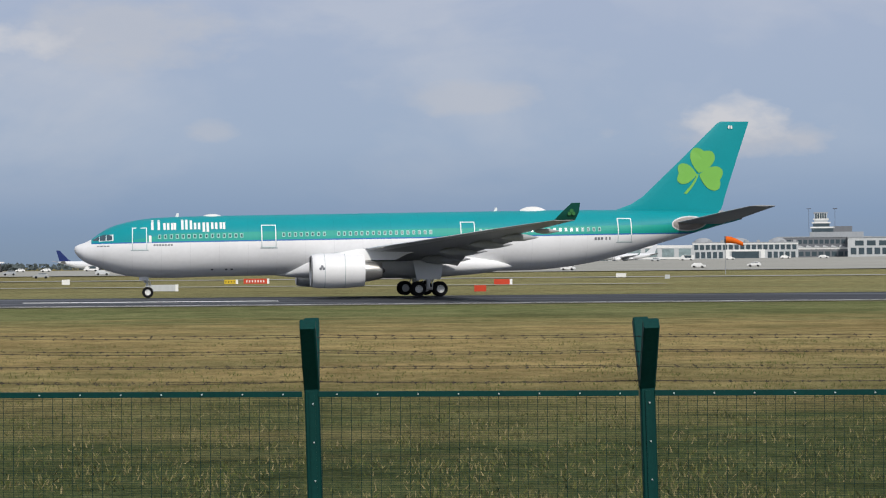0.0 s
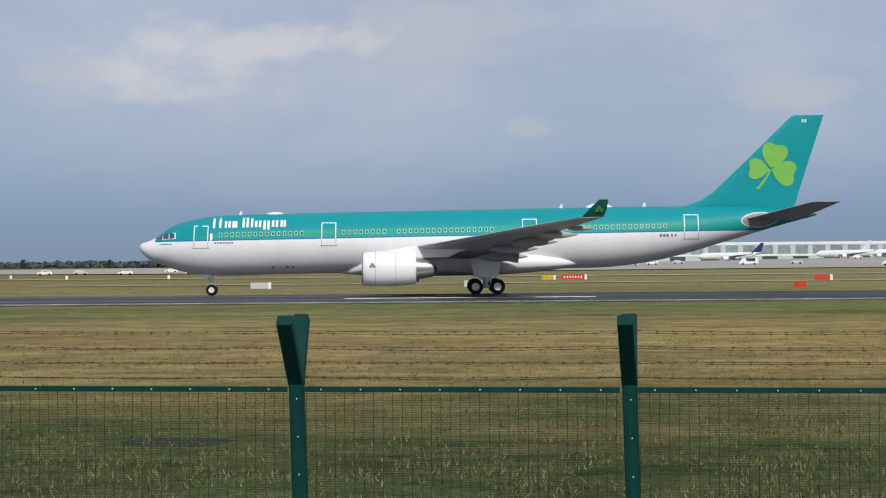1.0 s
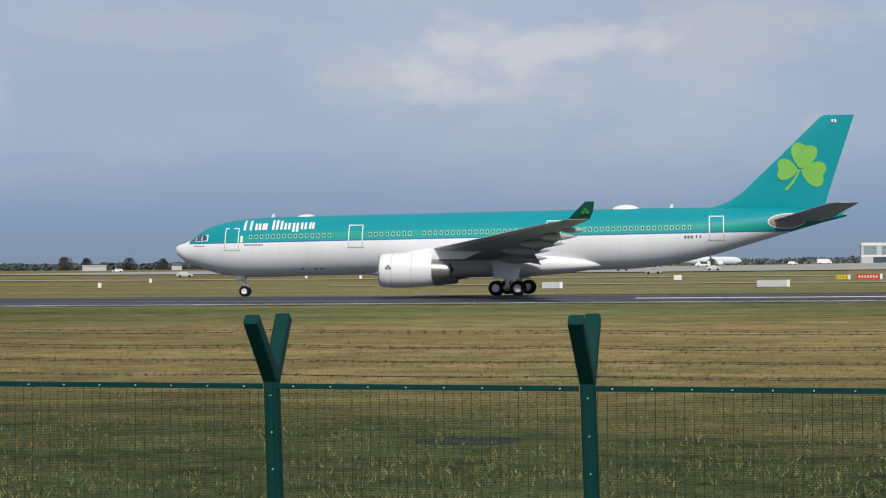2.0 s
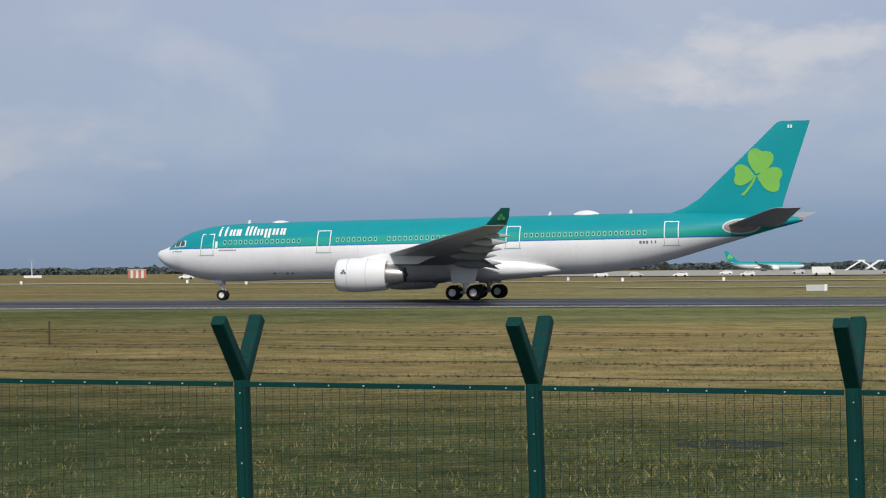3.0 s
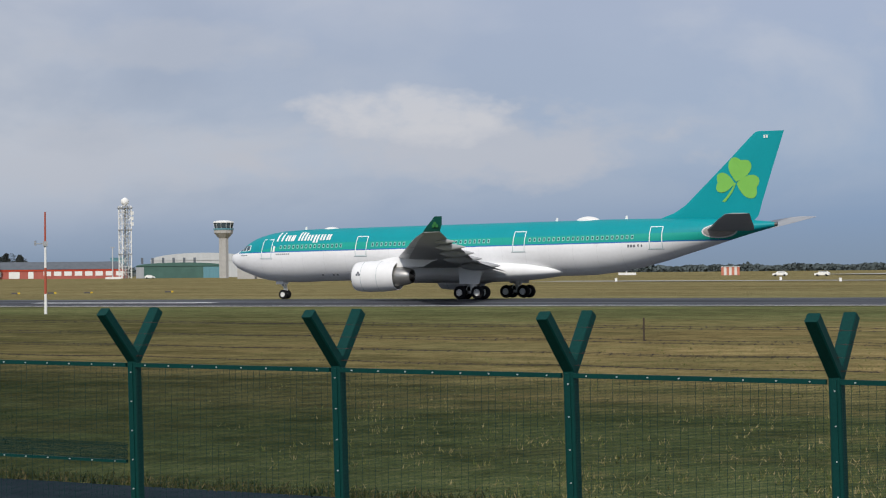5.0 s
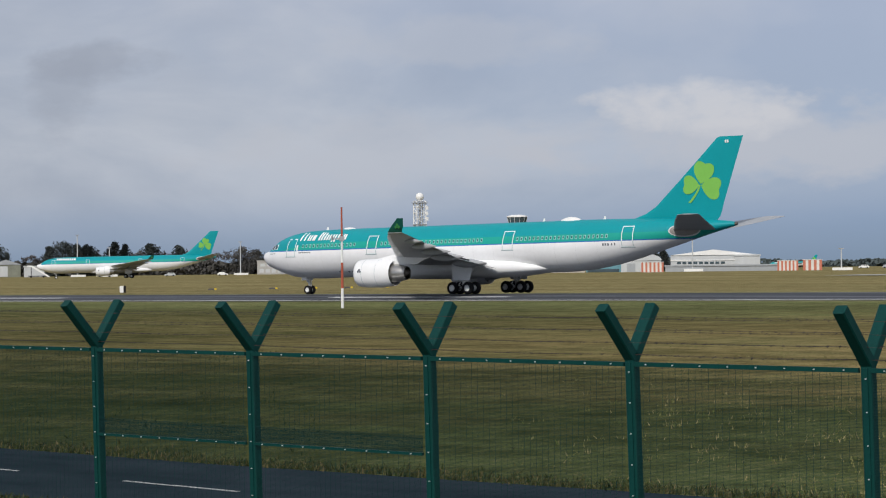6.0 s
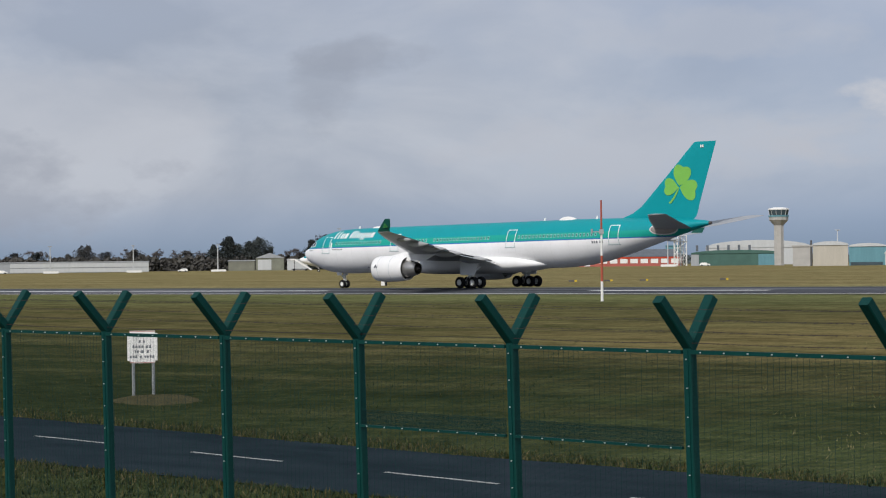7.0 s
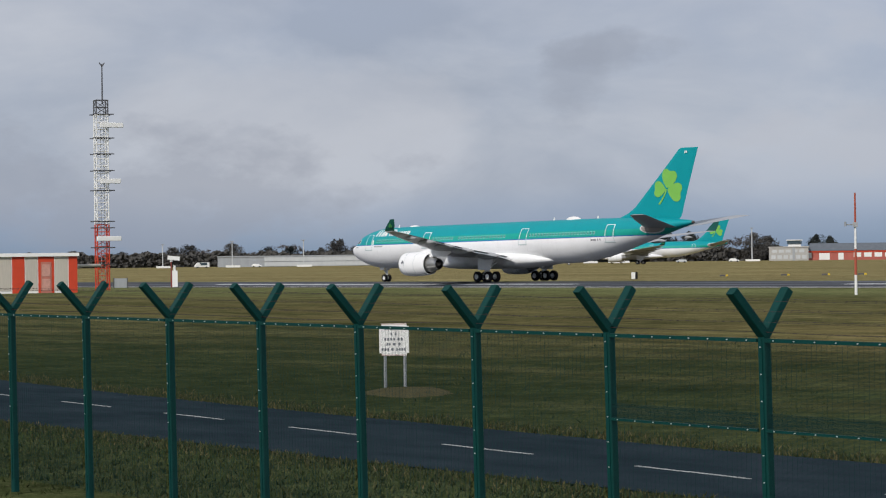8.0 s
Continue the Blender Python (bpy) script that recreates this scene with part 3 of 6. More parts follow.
def wing_edge(q):
    """Along the half span, 0 at the body and 1 at the tip: leading edge, trailing edge, y, height, thickness."""
    y = 2.0 + 27.6 * q
    lead = 21.0 + 18.0 * q + 0.35 * smoothstep(0.8, 1, q)
    trail = 33.4 + 0.5 * min(1, q / 0.30) + max(0, q - 0.30) / 0.70 * 7.2
    return lead, trail, y, 3.55 + 2.75 * q + 0.15 * q * q, 0.062 - 0.022 * q


def revolve(bm, profile, centre, sides=28, squash=1.0, index=0):
    """profile: (aft, radius) round an axis along the body."""
    rings = []
    for a, r in profile:
        rings.append([Vector((a, centre[0] + math.cos(2 * math.pi * i / sides) * r, centre[1] + math.sin(2 * math.pi * i / sides) * r * squash)) for i in range(sides)])
    loft(bm, rings, close_ends=False, index=index)


def wheel_mesh(radius, width, hub):
    bm = bmesh.new()
    prof = [(-width / 2, hub), (-width / 2, radius * 0.86), (-width * 0.36, radius * 0.97), (0, radius), (width * 0.36, radius * 0.97), (width / 2, radius * 0.86), (width / 2, hub)]
    loft(bm, [[(math.cos(2 * math.pi * i / 24) * r, y, math.sin(2 * math.pi * i / 24) * r) for i in range(24)] for y, r in prof], close_ends=False)
    tyre = mesh_from(bm, "tyre", BLACK, True)
    bm = bmesh.new()
    loft(bm, [[(math.cos(2 * math.pi * i / 20) * r, y, math.sin(2 * math.pi * i / 20) * r) for i in range(20)] for y, r in ((-width * 0.30, 0.02), (-width * 0.42, hub * 0.45), (-width * 0.36, hub * 0.6), (-width * 0.46, hub * 1.02), (width * 0.46, hub * 1.02), (width * 0.36, hub * 0.6), (width * 0.42, hub * 0.45), (width * 0.30, 0.02))])
    for i in range(9):
        q = 2 * math.pi * i / 9
        tube(bm, (math.cos(q) * hub * 0.78, -width * 0.43, math.sin(q) * hub * 0.78), (math.cos(q) * hub * 0.78, -width * 0.47, math.sin(q) * hub * 0.78), hub * 0.09, sides=5, index=1)
    rim = mesh_from(bm, "rim", [WHITE, DARK_STEEL], True)
    return tyre, rim


def build_airliner(body_paint, fin_paint, label):
    plane = thing("airliner", label, "airliner")
    # body
    bm = bmesh.new()
    rings = []
    for a, top, bottom, half in SECTIONS:
        c, r = (top + bottom) / 2, (top - bottom) / 2
        rings.append([(a, math.sin(2 * math.pi * i / 48) * half, c + math.cos(2 * math.pi * i / 48) * r) for i in range(48)])
    loft(bm, rings)
    body = part("fuselage", bm, body_paint, plane, smooth=True)
    bm = bmesh.new()
    tube(bm, (62.45, 0, 7.15), (62.75, 0, 7.17), 0.21, 0.17, 14)
    part("exhaust_pipe", bm, HOT, body, "dark auxiliary exhaust at the tail")
    # belly fairing
    bm = bmesh.new()
    rings = []
    for a, w, lo, hi in ((18.6, 0.4, 1.96, 2.15), (19.6, 1.35, 1.86, 2.6), (21.0, 2.3, 1.74, 3.5), (22.8, 2.92, 1.66, 4.3), (25.0, 3.10, 1.64, 4.5), (30.0, 3.15, 1.66, 4.05), (34.0, 3.12, 1.75, 3.95), (36.8, 2.95, 1.95, 3.75), (38.8, 2.5, 2.2, 3.4), (40.4, 1.5, 2.5, 3.1), (41.0, 0.3, 2.7, 2.9)):
        c, r = (lo + hi) / 2, (hi - lo) / 2
        rings.append([(a, math.copysign(abs(math.sin(q)) ** 0.75, math.sin(q)) * w, c + math.copysign(abs(math.cos(q)) ** 0.75, math.cos(q)) * r) for q in (2 * math.pi * i / 32 for i in range(32))])
    loft(bm, rings)
    part("belly_fairing", bm, NACELLE, plane, "white belly fairing", True)
    for s in (-1, 1):
        # wing
        bm = bmesh.new()
        rings = []
        for k in range(15):
            a0, a1, y, z, t = wing_edge(k / 14)
            rings.append([Vector((p.x, s * p.y, p.z)) for p in airfoil(a0, a1 - a0, y, z, t, 0.030 * (1 - k / 14))])
        loft(bm, rings)
        wing = part("wing", bm, WING_GREY, plane, "grey swept wing", True)
        # bare metal slats along the leading edge
        for q0, q1 in ((0.06, 0.22), (0.28, 0.44), (0.45, 0.61), (0.62, 0.78), (0.79, 0.95)):
            bm = bmesh.new()
            rings = []
            for q in (q0, (q0 + q1) / 2, q1):
                a0, a1, y, z, t = wing_edge(q)
                full = airfoil(a0, a1 - a0, y, z, t, 0.030 * (1 - q))
                front = full[-3:] + full[:3]
                rings.append([Vector((p.x - 0.03, s * p.y, p.z + (0.012 if p.z > z - 0.02 else -0.012))) for p in front])
            loft(bm, rings)
            part("slat", bm, SLAT, wing, "pale metal leading edge slat", True)
        # winglet
        bm = bmesh.new()
        rings = []
        for q, a0, c, dy, z in ((0, 39.35, 1.75, 0.0, 6.45), (0.15, 39.5, 1.66, 0.14, 6.62), (0.5, 39.95, 1.42, 0.24, 7.1), (1, 40.75, 0.72, 0.40, 7.86)):
            rings.append([Vector((p.x, s * p.y, p.z)) for p in airfoil(a0, c, 29.55 + dy, z, 0.035, upright=True)])
        loft(bm, rings)
        part("winglet", bm, TAIL_GREEN, wing, "dark green upturned winglet", True)
        bm = bmesh.new()
        for da, dz in ((0, 0.17), (-0.17, -0.05), (0.17, -0.05)):
            bm.faces.new([bm.verts.new((40.75 + da + math.cos(q) * 0.16, s * (29.93 + 0.2 * dz), 7.05 + dz + math.sin(q) * 0.16)) for q in (2 * math.pi * i / 10 for i in range(10))])
        part("winglet_emblem", bm, EMBLEM_GREEN, wing, "small dull green emblem")
        # flap track fairings
        for q, length in ((0.16, 4.6), (0.36, 4.3), (0.53, 3.8), (0.70, 3.2), (0.85, 2.2)):
            a0, a1, y, z, t = wing_edge(q)
            bm = bmesh.new()
            prof = [(0.0, 0.02), (0.12, 0.16), (0.35, 0.25), (0.6, 0.23), (0.85, 0.11), (1.0, 0.02)]
            revolve(bm, [(a1 - length * 0.54 + f * length, r * length / 3.3) for f, r in prof], (s * y, z - 0.36 - 0.030 * (1 - q) * (a1 - a0)), 12, 1.35)
            part("flap_fairing", bm, WING_GREY, wing, "", True)
        # flap set a little down, aileron
        for q0, q1 in ((0.05, 0.30), (0.32, 0.70)):
            bm = bmesh.new()
            rings = []
            for q in (q0, q1):
                a0, a1, y, z, t = wing_edge(q)
                c = 0.24 * (a1 - a0) * 0.72 + 0.3
                rings.append([Vector((p.x, s * p.y, p.z)) for p in airfoil(a1 - 0.35 * c, c, y, z - 0.07 - 0.030 * (1 - q) * (a1 - a0), 0.05, 0.22)])
            loft(bm, rings)
            part("flap", bm, WING_GREY, wing, "grey flap set partly down", True)
        # engine
        cy, cz = s * 9.37, 2.40
        bm = bmesh.new()
        revolve(bm, [(22.4, 1.24), (21.4, 1.25), (21.15, 1.28), (20.98, 1.36), (21.08, 1.44), (21.55, 1.52), (22.6, 1.565), (24.0, 1.54), (25.2, 1.44), (25.75, 1.36), (25.72, 1.32), (25.0, 1.29)], (cy, cz))
        nacelle = part("engine_nacelle", bm, NACELLE, plane, "white engine nacelle under the wing", True)
        bm = bmesh.new()
        revolve(bm, [(21.09, 1.446), (20.965, 1.36), (21.14, 1.272), (21.42, 1.242)], (cy, cz))
        part("intake_lip", bm, BARE, nacelle, "bare metal intake lip", True)
        bm = bmesh.new()
        revolve(bm, [(21.5, 0.03), (21.9, 0.30), (22.3, 0.42), (22.3, 1.242)], (cy, cz))
        part("fan", bm, DARK_STEEL, nacelle, "dark fan", True)
        bm = bmesh.new()
        revolve(bm, [(24.9, 1.02), (25.8, 1.00), (26.6, 0.88), (27.35, 0.70), (27.32, 0.66), (26.6, 0.60)], (cy, cz))
        part("exhaust_cowl", bm, BARE, nacelle, "bare metal exhaust cowl", True)
        bm = bmesh.new()
        revolve(bm, [(26.4, 0.56), (27.2, 0.40), (27.6, 0.14), (27.65, 0.01)], (cy, cz))
        revolve(bm, [(25.0, 1.30), (25.05, 1.02)], (cy, cz))
        part("exhaust_plug", bm, HOT, nacelle, "dark exhaust plug", True)
        bm = bmesh.new()
        loft(bm, [[Vector((a + da, cy + dy, z)) for da, dy in ((0, 0), (ch * 0.3, 0.2), (ch * 0.7, 0.2), (ch, 0), (ch * 0.7, -0.2), (ch * 0.3, -0.2))] for a, ch, z in ((22.2, 6.4, cz + 0.95), (22.6, 7.0, cz + 1.45), (25.2, 6.2, cz + 1.95))])
        part("pylon", bm, NACELLE, nacelle, "", True)
        # cowl joints
        for a, r in ((22.15, 1.558), (23.95, 1.545)):
            bm = bmesh.new()
            revolve(bm, [(a, r + 0.004), (a + 0.035, r + 0.005)], (cy, cz))
            part("cowl_joint", bm, SEAM, nacelle)
        # emblem on the cowl: a plain small patch
        bm = bmesh.new()
        for da, dz, r in ((0, 0.14, 0.13), (-0.14, -0.05, 0.13), (0.14, -0.05, 0.13)):
            vs = [bm.verts.new((21.9 + da + math.cos(q) * r, cy + s * (math.sqrt(1.545 ** 2 - (0.25 + dz + math.sin(q) * r) ** 2) + 0.012), cz + 0.25 + dz + math.sin(q) * r)) for q in (2 * math.pi * i / 10 for i in range(10))]
            bm.faces.new(vs)
        part("emblem", bm, GREY_MARK, nacelle, "small grey emblem")
        # tailplane
        bm = bmesh.new()
        loft(bm, [[Vector((p.x, s * p.y, p.z)) for p in airfoil(a0, c, y, z, 0.05)] for a0, c, y, z in ((55.6, 5.0, 0.8, 6.60), (57.0, 4.5, 3.2, 6.93), (59.0, 3.5, 6.6, 7.50), (60.9, 2.5, 9.5, 8.00), (61.5, 1.9, 9.75, 8.05))])
        part("tailplane", bm, WING_GREY, plane, "grey tailplane", True)
        bm = bmesh.new()
        oval_patch(bm, 57.3, 6.60, 1.75, 0.72, 0.022, s)
        plate = part("tailplane_seal", bm, SEAL_RIM, body, "pale oval rim round the tailplane root")
        bm = bmesh.new()
        oval_patch(bm, 57.3, 6.60, 1.60, 0.60, 0.034, s)
        part("seal_plate", bm, SEAL_GREY, plate, "worn grey plate round the tailplane root")
        bm = bmesh.new()
        loft(bm, [[Vector((p.x - 0.02, s * p.y, p.z)) for p in (lambda r: r[-2:] + r[:2])(airfoil(a0, c, y, z, 0.056))] for a0, c, y, z in ((55.6, 5.0, 0.8, 6.60), (57.0, 4.5, 3.2, 6.93), (59.0, 3.5, 6.6, 7.50), (60.9, 2.5, 9.5, 8.00))])
        part("leading_edge", bm, SLAT, body, "bare metal tailplane edge", True)
    # fin
    bm = bmesh.new()
    loft(bm, [[Vector((p.x, p.y, p.z)) for p in airfoil(a0, a1 - a0, 0, z, t, upright=True)] for a0, a1, z, t in ((49.3, 60.4, 7.62, 0.012), (50.6, 60.75, 7.95, 0.024), (52.0, 60.95, 8.45, 0.036), (53.2, 61.15, 9.2, 0.042), (56.9, 62.3, 12.7, 0.045), (60.45, 63.46, 16.15, 0.045), (60.8, 63.51, 16.3, 0.03))])
    fin = part("tail_fin", bm, fin_paint, plane, smooth=True)
    return plane, body, fin


def leaf_outline(cx, cz, turn, size):
    """A heart-shaped leaf, its point at (cx, cz), leaning by turn degrees."""
    pts = []
    for i in range(28):
        q = 2 * math.pi * i / 28
        x = 0.5 * math.copysign(abs(math.sin(q)) ** 1.7, math.sin(q))
        z = (13 * math.cos(q) - 3.0 * math.cos(2 * q) - 1.0 * math.cos(3 * q) - 0.4 * math.cos(4 * q) + 15.4) / 27
        c, s = math.cos(radians(turn)), math.sin(radians(turn))
        pts.append((cx + (x * c - z * s) * size, cz + (x * s + z * c) * size))
    return pts


def fin_half(a, z):
    """Half thickness of the fin, roughly."""
    lead = 53.2 + (z - 9.2) * (60.4 - 53.2) / 6.85
    trail = 61.15 + (z - 9.2) * 2.25 / 6.85
    c, f = trail - lead, min(1, max(0.0, (a - lead) / (trail - lead)))
    return 0.045 * c * (1.48 * math.sqrt(f) - 0.63 * f - 1.76 * f ** 2 + 1.42 * f ** 3 - 0.51 * f ** 4) + 0.01


def shamrock(fin):
    """The trefoil on both sides of the fin, as thin raised paint."""
    for s in (-1, 1):
        for cx, cz, turn, size in ((58.58, 11.42, -14, 2.42), (58.40, 11.26, 86, 1.98), (58.64, 11.24, -103, 2.34)):
            bm = bmesh.new()
            pts = leaf_outline(cx, cz, turn, size)
            mid = (sum(p[0] for p in pts) / len(pts), sum(p[1] for p in pts) / len(pts))
            centre = bm.verts.new((mid[0], s * (fin_half(*mid) + 0.016), mid[1]))
            vs = [bm.verts.new((a, s * (fin_half(a, z) + 0.016), z)) for a, z in pts]
            for i in range(len(vs)):
                bm.faces.new((centre, vs[i], vs[(i + 1) % len(vs)]))
            part("leaf", bm, LEAF_GREEN, fin, "light green painted leaf")
        bm = bmesh.new()
        left, right = [], []
        for i in range(9):
            f = i / 8
            a, z = 58.50 - 0.62 * f - 0.62 * f * f, 11.34 - 1.85 * f
            w = 0.075 + 0.07 * f
            left.append(bm.verts.new((a - w, s * (fin_half(a, z) + 0.020), z)))
            right.append(bm.verts.new((a + w, s * (fin_half(a, z) + 0.020), z - 0.06)))
        for i in range(8):
            bm.faces.new((left[i], left[i + 1], right[i + 1], right[i]))
        part("leaf_stem", bm, LEAF_GREEN, fin)


def cheat(a):
    return 5.01 + 0.0122 * a


def frame_patch(parent, name, a0, a1, z0, z1, w, material, lift, label=""):
    bm = bmesh.new()
    for c in ((a0, a0 + w, z0, z1, z0, z1), (a1 - w, a1, z0, z1, z0, z1)):
        skin_patch(bm, c, lift, (1, 6))
    for c in ((a0 + w, a1 - w, z0, z0 + w, z0, z0 + w), (a0 + w, a1 - w, z1 - w, z1, z1 - w, z1)):
        skin_patch(bm, c, lift, (1, 1))
    return part(name, bm, material, parent, label)


def airliner_details(plane, body, fin):
    # doors with pale outlines
    for a, h0, h1 in ((5.26, 4.42, 6.46), (17.0, 4.58, 6.66), (35.4, 4.80, 6.86), (50.25, 4.92, 7.14)):
        door = frame_patch(body, "cabin_door", a, a + 1.36, h0, h1, 0.085, OUTLINE, 0.018, "cabin door with a pale outline")
        bm = bmesh.new()
        line = cheat(a) - 0.06
        for a0, a1, z0, z1 in ((a, a + 0.05, h0, line), (a + 1.31, a + 1.36, h0, line), (a - 0.12, a + 1.48, h0 - 0.09, h0 - 0.02)):
            skin_patch(bm, (a0, a1, z0, z1, z0, z1), 0.026, (1, 2))
        part("door_seam", bm, SEAM, door, "grey door seam and sill")
    # cabin windows: a surround with a dark pane
    rows = ((7.75, 15), (19.05, 8), (24.1, 17), (37.3, 22))
    for a0, count in rows:
        for i in range(count):
            a = a0 + 0.533 * i
            z = cheat(a) + 0.50
            bm = bmesh.new()
            skin_patch(bm, (a - 0.14, a + 0.14, z - 0.20, z + 0.20, z - 0.20, z + 0.20), 0.012, (1, 1))
            w = part("cabin_window", bm, RIM_WHITE, body)
            bm = bmesh.new()
            skin_patch(bm, (a - 0.08, a + 0.08, z - 0.125, z + 0.125, z - 0.125, z + 0.125), 0.022, (1, 1))
            part("pane", bm, CABIN_PANE, w)
    # cockpit windows in a pale surround
    for s in (-1, 1):
        bm = bmesh.new()
        skin_patch(bm, (2.26, 3.58, 5.20, 5.74, 5.26, 5.84), 0.012, (3, 3), s)
        part("window_frame", bm, OUTLINE, body, "pale cockpit window surround")
        for a0, a1, l0, h0, l1, h1 in ((1.72, 2.28, 5.27, 5.37, 5.27, 5.70), (2.36, 2.88, 5.27, 5.70, 5.27, 5.86), (2.97, 3.46, 5.27, 5.86, 5.32, 5.74)):
            bm = bmesh.new()
            skin_patch(bm, (a0, a1, l0, h0, l1, h1), 0.02, (2, 2), s)
            part("cockpit_window", bm, PANE, body, "dark cockpit window")
    # title: slim upright white bars of the letters' sizes
    a = 7.0
    for w, h, gap, drop in ((1.0, 1.0, 0.10, 0), (0.58, 0.68, 0.12, 0), (0.42, 0.68, 0.50, 0), (0.64, 1.0, 0.14, 0), (0.20, 0.92, 0.18, 0), (0.62, 0.68, 0.16, 0), (0.62, 0.68, 0.16, 0.3), (0.62, 0.68, 0.16, 0), (0.50, 0.68, 0.1, 0)):
        z = 6.14 + 0.0118 * a
        bm = bmesh.new()
        for q in ((0.0, 0.58) if w > 0.3 else (0.0,)):
            skin_patch(bm, (a + w * q, a + w * q + 0.22, z - drop * 0.8, z + h * 0.92, z - drop * 0.8, z + h * 0.92), 0.014, (1, 4))
        part("title_bar", bm, WHITE, body)
        a += w + gap
    bm = bmesh.new()
    skin_patch(bm, (6.78, 7.02, 5.08, 5.72, 5.08, 5.72), 0.014, (1, 2))
    part("door_emblem", bm, WHITE, body, "small white patch beside the door")
    # small marks on the white
    for a0, a1, z, h in ((2.1, 3.3, 4.72, 0.10), (7.2, 9.0, 4.78, 0.14), (48.0, 48.9, 5.08, 0.26), (49.05, 49.25, 5.1, 0.26), (49.4, 49.6, 5.1, 0.26)):
        k = max(1, int((a1 - a0) / 0.24))
        for i in range(k):
            bm = bmesh.new()
            q0 = a0 + (a1 - a0) * i / k
            skin_patch(bm, (q0, q0 + (a1 - a0) / k * 0.7, z, z + h, z, z + h), 0.014, (1, 1))
            part("lettering_bar", bm, GREY_MARK, body)
    for a in (12.4, 13.7, 14.2):
        bm = bmesh.new()
        skin_patch(bm, (a, a + 0.22, 2.52, 2.66, 2.52, 2.66), 0.014, (1, 1))
        part("belly_vent", bm, GREY_MARK, body)
    # aerials and domes on the roof
    for a in (9.2, 38.9, 46.6):
        bm = bmesh.new()
        z = body_at(a)[0]
        loft(bm, [[(a + da + x * c, y * c, z + h) for x, y in ((0, 0), (0.2, 0.04), (0.42, 0), (0.2, -0.04))] for da, c, h in ((0, 0.8, -0.05), (0.16, 0.45, 0.34))])
        part("blade_aerial", bm, WHITE, body)
    for a, ln, h in ((12.6, 1.7, 0.18), (42.6, 2.4, 0.38)):
        bm = bmesh.new()
        z = body_at(a)[0]
        rows = []
        for i in range(9):
            q = i / 8
            r = math.sin(math.pi * (0.06 + 0.88 * q)) ** 0.6
            rows.append([(a - ln / 2 + ln * q, math.cos(p) * 0.6 * r, z - 0.10 + max(0, math.sin(p)) * (h + 0.1) * r) for p in (math.pi * j / 8 for j in range(9))])
        loft(bm, rows)
        part("aerial_dome", bm, WHITE, body, "white aerial dome", True)
    # fin tip letter patch
    bm = bmesh.new()
    for k in range(2):
        box(bm, 61.45 + 0.26 * k, 61.62 + 0.26 * k, -0.13, -0.10, 15.62, 15.92)
    part("lettering_bar", bm, WHITE, fin)
    shamrock(fin)


